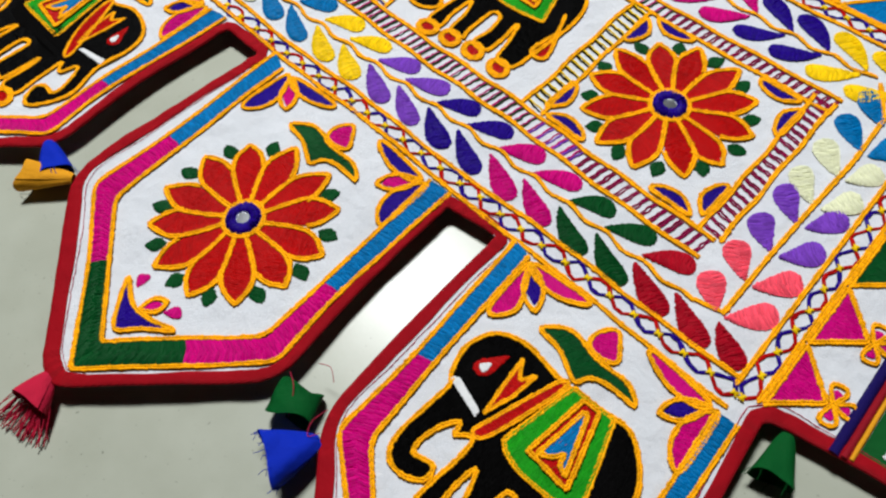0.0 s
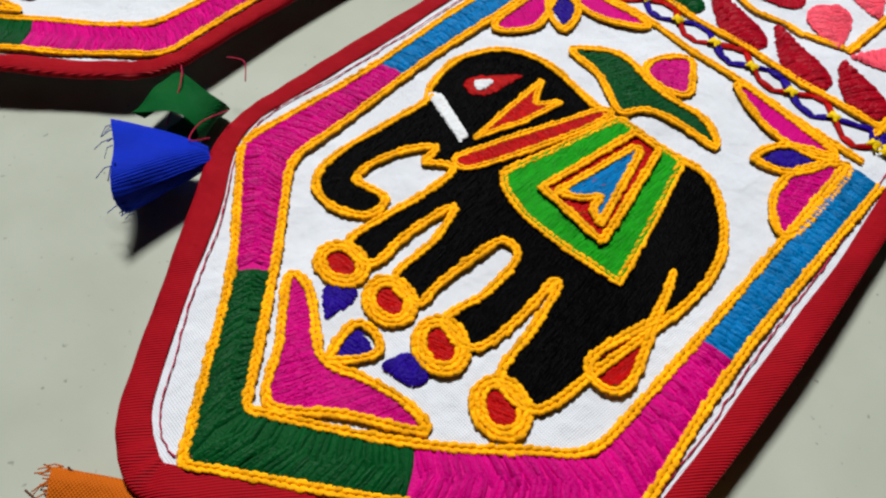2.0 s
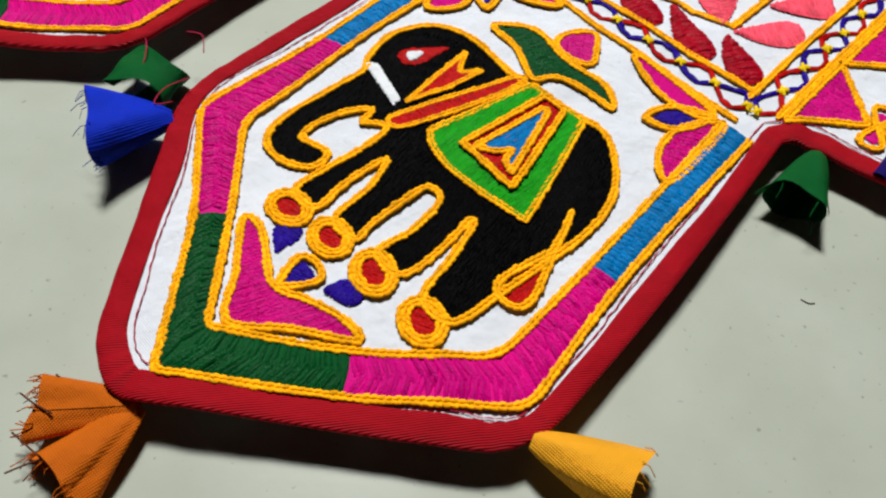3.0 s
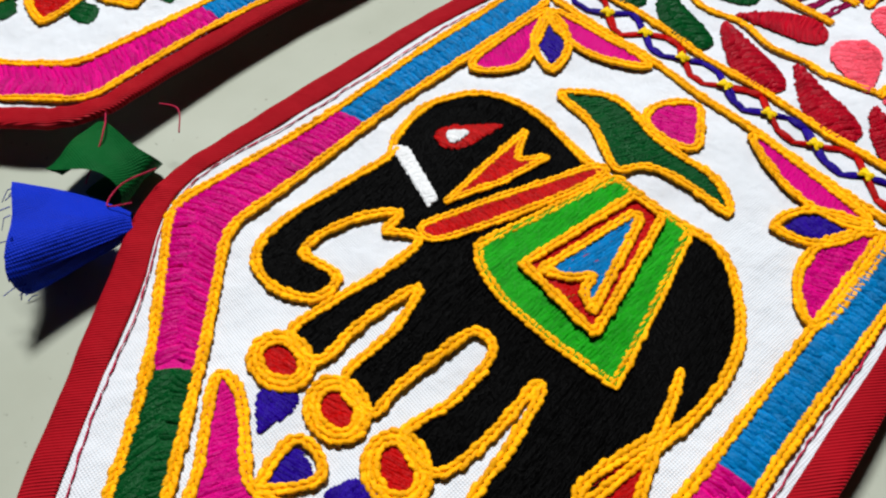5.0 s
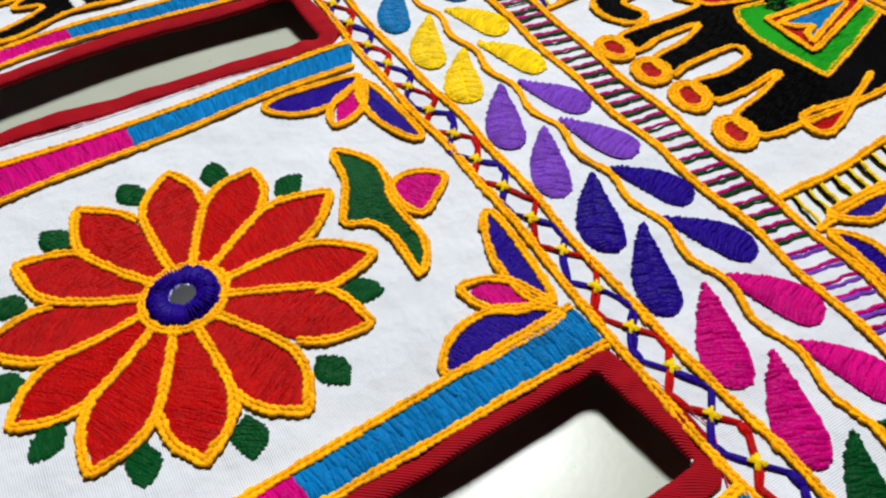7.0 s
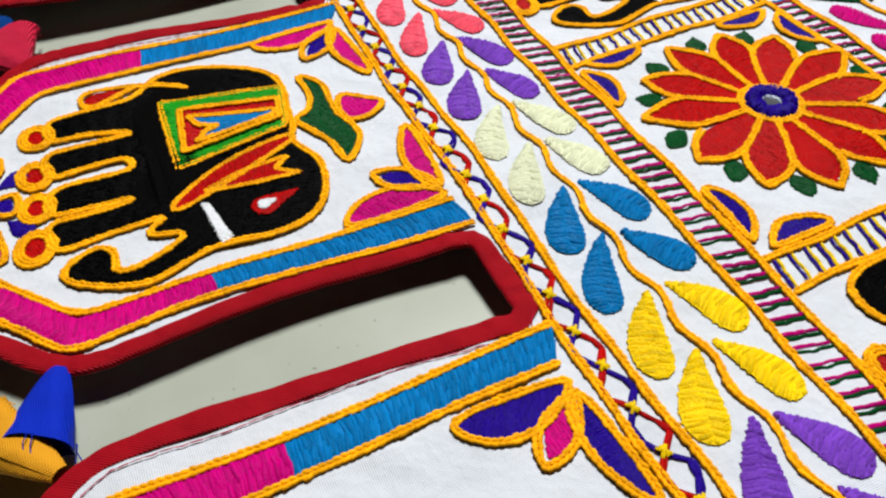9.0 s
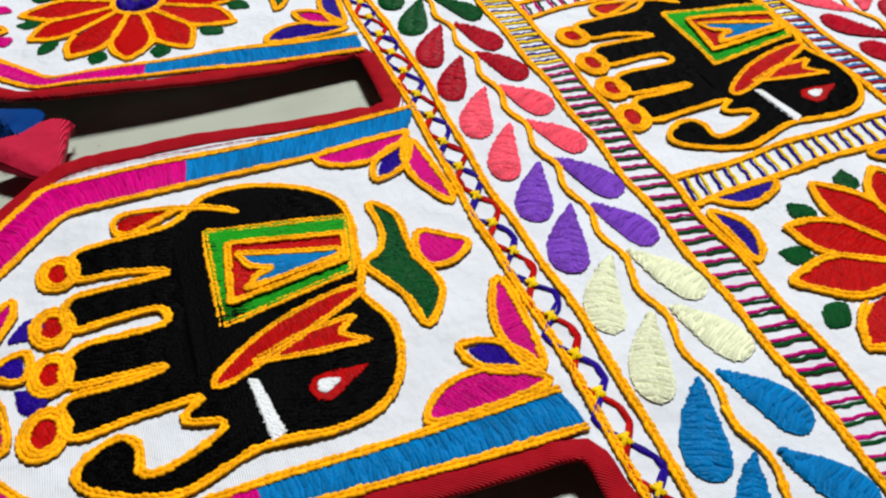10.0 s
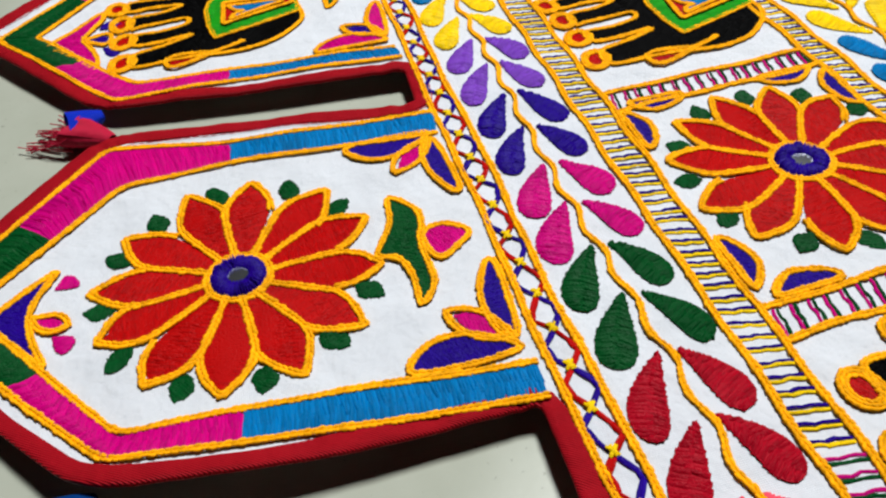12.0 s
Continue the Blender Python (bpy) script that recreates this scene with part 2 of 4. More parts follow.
def chain(bag, points, closed=False, width=0.23, step=0.17, base=0.03, high=0.05):
    """A row of chain stitches: pairs of plump bowed lobes, each link rising out of the one before."""
    base = base if base > 0.12 else 0.02 + 0.5 * base
    p = resample(points, step, closed)
    a, d = p[:-1], np.diff(p, axis=0)
    n = len(a)
    long = np.maximum(np.linalg.norm(d, axis=1), 1e-6)
    t = d / long[:, None]
    t = t + RNG.randn(n, 2) * 0.05
    side = np.stack([-t[:, 1], t[:, 0]], 1)
    u = np.array([-0.35, 0.1, 0.55, 1.0, 1.3])
    out = np.array([0.15, 0.6, 0.95, 1.0, 0.8])
    fat = np.array([0.7, 0.95, 1.0, 0.95, 0.6])
    up = np.array([0.1, 0.5, 0.75, 0.7, 0.1])
    ang = np.radians([205.0, 135.0, 70.0, 15.0, -35.0])
    w = width * (0.85 + 0.3 * RNG.rand(n))
    for sign in (-1, 1):
        r = (w * 0.24)[:, None] * fat[None]
        lat = sign * (w * 0.27)[:, None] * out[None]
        ca, sa = np.cos(ang), np.sin(ang)
        off = lat[..., None] + sign * r[..., None] * ca[None, None]
        z = base + high * 0.8 * up[None, :, None] + 0.75 * r[..., None] * sa[None, None]
        along = (long[:, None] * u[None])[..., None]
        xy = a[:, None, None] + t[:, None, None] * along[..., None] + side[:, None, None] * off[..., None]
        f = grid_faces(n, 5, 5)
        bag.add(np.concatenate([xy, z[..., None]], -1), f if sign < 0 else f[:, ::-1])
    return bag


def cord(bag, points, width=0.12, base=0.05, sides=6, closed=False, zs=None):
    """A round thread along a curve; zs: heights at the points."""
    p = np.asarray(points, float)
    n = len(p)
    t = np.gradient(p, axis=0)
    t /= np.maximum(np.linalg.norm(t, axis=1), 1e-6)[:, None]
    side = np.stack([-t[:, 1], t[:, 0]], 1)
    ang = np.linspace(0, 2 * np.pi, sides, endpoint=False)
    r = width / 2
    xy = p[:, None] + side[:, None] * (r * np.cos(ang))[None, :, None]
    z = (np.full(n, base) if zs is None else np.asarray(zs))[:, None] + r * np.sin(ang)[None]
    v = np.concatenate([xy, z[..., None]], -1)
    f = [(i * sides + j, i * sides + (j + 1) % sides, (i + 1) * sides + (j + 1) % sides, (i + 1) * sides + j) for i in range(n - 1) for j in range(sides)]
    return bag.add(v, f)


def fillet(points, radii, per=6, closed=False):
    """Rounds the corners of a polyline."""
    p = np.asarray(points, float)
    out = []
    for i in range(len(p)):
        r = radii[i] if hasattr(radii, "__len__") else radii
        if r <= 0 or (not closed and i in (0, len(p) - 1)):
            out.append(p[i])
            continue
        a, b = p[i - 1] - p[i], p[(i + 1) % len(p)] - p[i]
        la, lb = np.linalg.norm(a), np.linalg.norm(b)
        k = min(r, la * 0.45, lb * 0.45)
        p0, p2 = p[i] + a / la * k, p[i] + b / lb * k
        for t in np.linspace(0, 1, per):
            out.append((1 - t) ** 2 * p0 + 2 * t * (1 - t) * p[i] + t * t * p2)
    return np.array(out)


def inside(x, y, poly):
    p = np.asarray(poly)
    q = np.roll(p, -1, 0)
    res = np.zeros(x.shape, bool)
    for (x0, y0), (x1, y1) in zip(p, q):
        if y0 == y1:
            continue
        res ^= ((y0 > y) != (y1 > y)) & (x < (x1 - x0) * (y - y0) / (y1 - y0) + x0)
    return res


# ---- the room: tile floor, enclosed by added walls and ceiling out of view ----
def box(name, x0, y0, z0, x1, y1, z1, mat):
    bm = bmesh.new()
    bmesh.ops.create_cube(bm, size=1.0, matrix=Matrix.Translation(((x0 + x1) / 2, (y0 + y1) / 2, (z0 + z1) / 2)) @ Matrix.Diagonal((x1 - x0, y1 - y0, z1 - z0, 1)))
    me = bpy.data.meshes.new(name)
    bm.to_mesh(me)
    bm.free()
    me.materials.append(mat)
    return tagged(new(name, me), kind="structure")


tagged(box("floor", -2.6, -2.1, -0.10, 2.4, 2.7, 0.0, TILE), "pale grey polished vitrified tile floor with fine specks", "floor")
box("wall_north", -2.6, 2.7, -0.10, 2.4, 2.8, 2.6, UNSEEN_BLACK)
box("wall_south", -2.6, -2.2, -0.10, 2.4, -2.1, 2.6, UNSEEN_BLACK)
box("wall_east", 2.4, -2.2, -0.10, 2.5, 2.8, 2.6, UNSEEN_BLACK)
box("wall_west", -2.7, -2.2, -0.10, -2.6, 2.8, 2.6, UNSEEN_BLACK)
box("ceiling", -2.7, -2.2, 2.6, 2.5, 2.8, 2.7, UNSEEN_BLACK)
lamp = tagged(new("ceiling_light"), "square white flush ceiling light panel", "ceiling light")
lamp.location = (LAMP_AT[0], LAMP_AT[1], 2.6)
housing = box("housing", -0.30, -0.30, -0.085, 0.30, 0.30, -0.001, UNSEEN_BLACK)
del housing["kind"]
housing.parent = lamp

# ---- the embroidered cloth ----
toran = tagged(new("embroidered_toran"), "white door hanging embroidered with elephants and flowers, lying on floor", "wall hanging")
toran.empty_display_size = 0.02

# flaps: what is on them, centre line, lean of the top, and the corners of rim, outer and inner border line, from the far side round
Flap = collections.namedtuple("Flap", "kind cx lean mirror rim out inn")
FLAPS = [
    Flap("elephant", 16.35, -0.09, 1,
         [(9.1, 7.35), (9.35, 1.0), (9.75, -3.2), (15.2, -8.8), (16.6, -9.25), (23.45, -3.6), (22.95, 1.5), (21.9, 8.2)],
         [(9.95, 7.7), (10.6, 1.1), (10.7, -3.1), (13.7, -5.2), (16.75, -8.2), (19.85, -5.6), (22.65, -2.8), (21.85, 1.07), (21.25, 7.4)],
         [(10.75, 7.5), (11.3, 1.3), (11.75, -2.5), (14.2, -4.55), (16.6, -6.75), (19.2, -4.8), (21.5, -2.45), (21.2, 1.0), (20.5, 7.3)]),
    Flap("flower", 0.15, 0.0, 1,
         [(-7.1, 7.0), (-7.55, 1.0), (-7.6, -3.75), (-0.1, -9.75), (1.1, -9.95), (7.5, -3.5), (6.75, 1.5), (6.55, 6.95)],
         [(-6.3, 7.6), (-6.0, 0.75), (-6.1, -3.3), (-2.8, -5.75), (1.0, -9.0), (4.2, -5.75), (6.75, -3.0), (6.2, 0.78), (6.1, 7.5)],
         [(-5.4, 7.2), (-5.15, 0.7), (-4.9, -3.05), (-2.2, -5.1), (0.9, -7.45), (3.3, -4.95), (5.7, -2.65), (5.5, 0.7), (5.1, 7.4)]),
    Flap("elephant", -16.5, 0.0, -1,
         [(-23.3, 7.0), (-23.75, 2.5), (-24.1, -3.0), (-17.2, -9.7), (-16.2, -9.7), (-9.55, -3.4), (-10.0, 1.9), (-9.6, 6.95)],
         [(-22.6, 7.7), (-22.65, 0.6), (-22.85, -3.4), (-16.8, -8.8), (-10.45, -3.2), (-10.75, 0.43), (-10.25, 7.35)],
         [(-21.6, 7.2), (-21.6, 0.47), (-21.6, -2.9), (-16.7, -7.4), (-11.4, -2.9), (-11.35, 0.44), (-11.2, 7.24)]),
    Flap("flower", -33.1, 0.0, 1,
         [(-40.0, 7.2), (-40.7, 2.5), (-41.8, -3.9), (-34.9, -9.7), (-33.9, -9.7), (-26.9, -3.6), (-26.35, 1.8), (-26.4, 7.05)],
         [(-39.1, 7.6), (-39.7, 0.44), (-40.7, -3.7), (-34.3, -8.9), (-27.7, -3.15), (-27.3, 0.0), (-26.6, 7.3)],
         [(-38.0, 7.45), (-38.7, 0.46), (-38.6, -3.1), (-34.2, -7.3), (-28.4, -2.95), (-28.3, 0.05), (-27.5, 7.35)]),
    Flap("elephant", -49.6, 0.0, 1,
         [(-57.3, 7.2), (-57.6, 1.0), (-58.2, -3.9), (-52.0, -9.6), (-51.0, -9.6), (-43.8, -4.3), (-42.8, 2.0), (-42.3, 7.3)],
         [(-55.9, 7.5), (-56.2, 0.7), (-56.5, -3.4), (-50.6, -8.6), (-44.1, -3.6), (-43.9, 0.72), (-43.2, 7.4)],
         [(-54.9, 7.4), (-55.2, 0.7), (-55.2, -3.0), (-50.3, -7.0), (-44.9, -2.8), (-44.6, 0.75), (-43.9, 7.3)]),
]


def on_flap(points, flap):
    p = np.asarray(points, float)
    return np.stack([p[:, 0] + flap.cx + flap.lean * p[:, 1], p[:, 1]], 1)


rim, radii = [(-64.0, 33.5), (-64.0, 7.1)], [0.5, 0.5]
for flap in reversed(FLAPS):
    rim += flap.rim
    radii += [0.14, 2.0, 1.3, 0.6, 0.6, 1.3, 2.0, 0.14]
rim += [(22.4, 8.45), (24.2, 8.85), (26.6, 9.3), (33.0, 10.2), (33.0, 33.5)]
radii += [0.3, 0.5, 0.5, 0.3, 0.5]
RIM = fillet(rim, radii, 6, True)


def cloth_sheet():
    """White ground cloth with a lining: two layers, cut to the outline; the binding covers the raw edge."""
    bag = Bag()
    s = 0.25
    gx, gy = np.arange(-64, 33.01, s), np.arange(-10.2, 33.6, s)
    cx, cy = np.meshgrid((gx[:-1] + gx[1:]) / 2, (gy[:-1] + gy[1:]) / 2, indexing="ij")
    keep = inside(cx, cy, RIM)
    for dx, dy in ((0.32, 0), (-0.32, 0), (0, 0.32), (0, -0.32)):
        keep &= inside(cx + dx, cy + dy, RIM)
    xx, yy = np.meshgrid(gx, gy, indexing="ij")
    i, j = np.nonzero(keep)
    m = len(gy)
    q = np.stack([i * m + j, (i + 1) * m + j, (i + 1) * m + j + 1, i * m + j + 1], 1)
    used = np.unique(q)
    back = np.zeros(xx.size, int)
    back[used] = np.arange(len(used))
    flat = np.stack([xx.ravel()[used], yy.ravel()[used]], 1)
    puck = 0.02 * np.sin(flat[:, 0] * 1.3 + 1.5 * np.sin(flat[:, 1] * 0.9)) * np.sin(flat[:, 1] * 1.1) - 0.015 + 0.012 * np.sin(flat[:, 0] * 3.1 + 2 * np.sin(flat[:, 1] * 1.7)) * np.sin(flat[:, 1] * 2.7 + 1.0)
    bag.add(np.c_[flat, puck], back[q])
    bag.add(np.c_[flat, np.full(len(flat), -0.16)], back[q][:, ::-1])
    return part("cloth", bag, WHITE, toran)


cloth_sheet()


def binding_strip():
    """Folded twill tape round the edge, with small puckers."""
    p = resample(RIM, 0.16, True)[:-1]
    t = np.roll(p, -1, 0) - np.roll(p, 1, 0)
    t /= np.linalg.norm(t, axis=1)[:, None]
    inn = np.stack([-t[:, 1], t[:, 0]], 1)
    n = len(p)
    s = np.arange(n) * 0.16
    if not inside(np.array([p[50, 0] + inn[50, 0] * 0.2]), np.array([p[50, 1] + inn[50, 1] * 0.2]), RIM)[0]:
        inn = -inn
    wide = 0.73 + 0.05 * np.sin(s * 0.9) + 0.03 * np.sin(s * 2.3 + 1)
    near_side = (inn[:, 0] < -0.6) & (p[:, 0] < 10)
    wide = np.where(near_side, wide - 0.22, np.where(p[:, 1] < -4, wide, wide - 0.13))
    wide = np.where((p[:, 0] > 9.2) & (p[:, 0] < 24) & (p[:, 1] < -2.5), wide - 0.06, wide)
    wide = np.convolve(np.r_[wide[-6:], wide, wide[:6]], np.full(13, 1 / 13), "valid")
    fold = 0.022 * np.sin(s * 1.7 + 2 * np.sin(s * 0.6)) * (0.5 + 0.5 * np.sin(s * 0.23)) + 0.008 * np.sin(s * 5.3 + np.sin(s))
    tight = np.linalg.norm(np.roll(t, -3, 0) - np.roll(t, 3, 0), axis=1)
    tight = np.convolve(np.r_[tight[-5:], tight, tight[:5]], np.full(11, 1 / 11), "valid")
    fold = fold + 0.05 * np.clip(tight, 0, 0.8) * np.sin(s * 9.0 + 1.5 * np.sin(s * 2.1))
    ring = [(1.0, 0.0), (0.985, 0.04), (0.94, 0.05), (0.6, 0.056), (0.3, 0.054), (0.09, 0.036), (0.015, -0.01), (0.0, -0.06), (0.03, -0.13), (0.3, -0.17), (0.9, -0.17)]
    v = []
    for a, z in ring:
        off = wide * a
        xy = p + inn * off[:, None]
        v.append(np.c_[xy, z + fold * (1.2 if z > -0.1 else 1.0)])
    k = len(ring)
    v = np.stack(v, 1).reshape(-1, 3)
    f = [((i * k + j), (i * k + j + 1), (((i + 1) % n) * k + j + 1), (((i + 1) % n) * k + j)) for i in range(n) for j in range(k - 1)]
    part("binding", Bag().add(v, f), BIND, toran, "dark red twill edge binding")
    seam = Bag()
    off = wide + 0.12 + 0.05 * np.sin(s * 0.37) + 0.02 * np.sin(s * 1.9)
    q = p + inn * off[:, None]
    for i in range(0, n - 2, 2):
        if q[i, 1] < 10 and not near_side[i]:
            strands(seam, q[i:i + 1], q[i + 2:i + 3] - (q[i + 2:i + 3] - q[i:i + 1]) * 0.04, 0.035, 0.02, 0.03)
    tagged(part("seam", seam, REDTHREAD, toran, "thin red sewing thread"), kind="stuff")


binding_strip()


def chain_part(name, lines, parent, mat=None, **kw):
    bag = Bag()
    for pts, closed in lines:
        chain(bag, pts, closed, **kw)
    return tagged(part(name, bag, mat or ORANGE, parent), kind="stuff")


# ---- motifs ----
def teardrop(root, tip, wide, curve=0.12, per=11):
    """A leaf: pointed at its root, round at its tip."""
    r, t = np.asarray(root, float), np.asarray(tip, float)
    d = t - r
    long = np.linalg.norm(d)
    d /= long
    s = np.array([-d[1], d[0]])
    u = np.sin(np.linspace(0, 1, per) * np.pi / 2) ** 1.1
    w = wide / 2 * 1.13 * u ** 0.85 * np.sqrt(np.maximum(0, 1 - u ** 7))
    mid = r + d * (u * long)[:, None] + s * (curve * np.sin(np.pi * u))[:, None]
    a, b = mid + s * w[:, None], mid - s * w[:, None]
    return np.vstack([a, b[-2:0:-1]]), math.degrees(math.atan2(d[1], d[0]))


def fishbone(left, right, step=0.08, slant=0.14, high=0.11, width=0.125, base=0.012):
    """Two rows of short threads that meet in the middle between two edges."""
    a, b = np.asarray(left, float), np.asarray(right, float)
    bag = ground(Bag(), np.vstack([a, b[::-1]]), base + 0.03)
    mid = (a + b) / 2
    long = np.concatenate([[0], np.cumsum(np.linalg.norm(np.diff(mid, axis=0), axis=1))])
    n = max(4, int(long[-1] / step))
    at = lambda p, w: np.stack([np.interp(w, long, p[:, 0]), np.interp(w, long, p[:, 1])], 1)
    for edge, other in ((a, b), (b, a)):
        w = np.clip((np.arange(n) + 0.5) / n * long[-1] + RNG.randn(n) * step * 0.3, 0, long[-1])
        e, m, o = at(edge, w), at(mid, np.clip(w - slant + RNG.randn(n) * 0.055, 0, long[-1])), at(other, w)
        wide = np.linalg.norm(e - o, axis=1)
        over = (0.10 + 0.10 * RNG.rand(n))[:, None] * (o - e)
        e = e + (e - o) / np.maximum(wide, 1e-3)[:, None] * RNG.uniform(-0.02, 0.04, n)[:, None]
        good = wide > 0.08
        strands(bag, e[good], (m + over)[good], width, high, base + 0.01)
    return bag


def leaf(root, tip, mat, parent=None, wide=1.2, name="leaf", step=0.08, curve=0.1):
    """A leaf: narrow at its root, full beyond the middle, blunt at its tip."""
    wide, curve = wide * RNG.uniform(0.93, 1.05), curve * RNG.uniform(0.5, 1.4)
    r, t = np.asarray(root, float), np.asarray(tip, float)
    d = t - r
    long = np.linalg.norm(d)
    d /= long
    s = np.array([-d[1], d[0]])
    u = np.sin(np.linspace(0, 1, 15) * np.pi / 2)
    w = u ** 0.8 * np.sqrt(np.maximum(0.0, 1 - u ** 3.6))
    w *= wide / 2 / w.max()
    mid = r + d * (u * long)[:, None] + s * (curve * np.sin(np.pi * u))[:, None]
    if wide < 0.7:
        return part(name, stitched(np.vstack([mid + s * w[:, None], (mid - s * w[:, None])[-2:0:-1]]), math.degrees(math.atan2(d[1], d[0])) + 70, 0.06, 0.9, 0.09, 0.13), mat, parent or toran)
    return part(name, fishbone(mid + s * w[:, None], mid - s * w[:, None], step, RNG.uniform(0.04, 0.14)), mat, parent or toran)


def lance(root, tip, wide, belly=0.62, per=9):
    """A petal pointed at both ends, widest at belly."""
    r, t = np.asarray(root, float), np.asarray(tip, float)
    d = t - r
    long = np.linalg.norm(d)
    d /= long
    s = np.array([-d[1], d[0]])
    u = np.linspace(0, 1, per)
    w = wide / 2 * np.where(u < belly, np.abs(np.sin(np.pi / 2 * u / belly)) ** 0.9, np.maximum(0, np.cos(np.pi / 2 * (u - belly) / (1 - belly))) ** 0.8)
    mid = r + d * (u * long)[:, None]
    return np.vstack([mid + s * w[:, None], (mid - s * w[:, None])[-2:0:-1]]), math.degrees(math.atan2(d[1], d[0]))


def flower(cx, cy, turn=0.0, size=1.0, dots=range(12)):
    """Twelve red petals with orange outlines round a small mirror, green dots between the tips."""
    g = group_part("flower_motif", toran, "red twelve-petal flower with orange outline and small mirror")
    lines = []
    c = np.array([cx, cy])
    tips = [(radians(turn + 30 * k + RNG.uniform(-2.5, 2.5)), size * (4.1 + RNG.uniform(-0.15, 0.15))) for k in range(12)]
    for a, r1 in tips:
        d = np.array([math.cos(a), math.sin(a)])
        e = np.array([-d[1], d[0]])
        half = [(r * size, w * size) for r, w in ((0.85, 0.2), (1.7, 0.4), (2.3, 0.55), (2.8, 0.62), (3.2, 0.58), (3.6, 0.4))] + [(r1 - 0.2, 0.14)]
        poly = [c + d * r + e * w for r, w in half] + [c + d * r1] + [c + d * r - e * w for r, w in half[::-1]]
        part("petal", stitched(np.array(poly), math.degrees(a) + RNG.choice((60, 75, 110)), 0.075, 0.7, 0.06, 0.1), RED, g)
        edge = [(r * size, w * size) for r, w in ((0.75, 0.14), (1.7, 0.45), (2.4, 0.64), (2.85, 0.73), (3.25, 0.68), (3.65, 0.50))] + [(r1 - 0.05, 0.2)]
        lines.append((np.array([c + d * r + e * w for r, w in edge] + [c + d * (r1 + 0.18)] + [c + d * r - e * w for r, w in edge[:2:-1]]), False))
    for r in (0.93,):
        ang = np.linspace(0, 2 * np.pi, 40, endpoint=False)
        lines.append((np.stack([cx + r * np.cos(ang), cy + r * np.sin(ang)], 1), True))
    chain_part("petal_outline", lines, g, width=0.25, step=0.17, base=0.045)
    ring = Bag()
    ang = np.linspace(0, 2 * np.pi, 60, endpoint=False)
    inner = np.stack([cx + 0.30 * np.cos(ang), cy + 0.27 * np.sin(ang)], 1)
    outer = np.stack([cx + (0.80 + 0.06 * RNG.rand(60)) * np.cos(ang), cy + (0.80 + 0.06 * RNG.rand(60)) * np.sin(ang)], 1)
    strands(ring, inner, outer, 0.11, 0.27, 0.05)
    part("mirror_ring", ring, NAVY, g, "navy buttonhole-stitched ring")
    m = Bag()
    pts = np.stack([cx + 0.36 * np.cos(ang), cy + 0.34 * np.sin(ang)], 1)
    ground(m, pts, 0.13)
    part("mirror", m, MIRROR, g, "small round mirror", True)
    for k in dots:
        a = radians(turn + 15 + 30 * k + RNG.uniform(-3, 3))
        d = np.array([math.cos(a), math.sin(a)])
        t = np.array([-d[1], d[0]]) * RNG.uniform(-0.2, 0.2)
        c = np.array([cx, cy])
        part("dot", stitched(lance(c + d * 3.48 * size + t, c + d * 4.4 * size - t, 0.6, 0.45)[0], math.degrees(a) + 60, 0.08, 0.8, 0.09, 0.11), GREEN, g)
    return g


def moved(points, at, mirror=1):
    p = np.asarray(points, float)
    return np.stack([at[0] + mirror * p[:, 0], at[1] + p[:, 1]], 1)


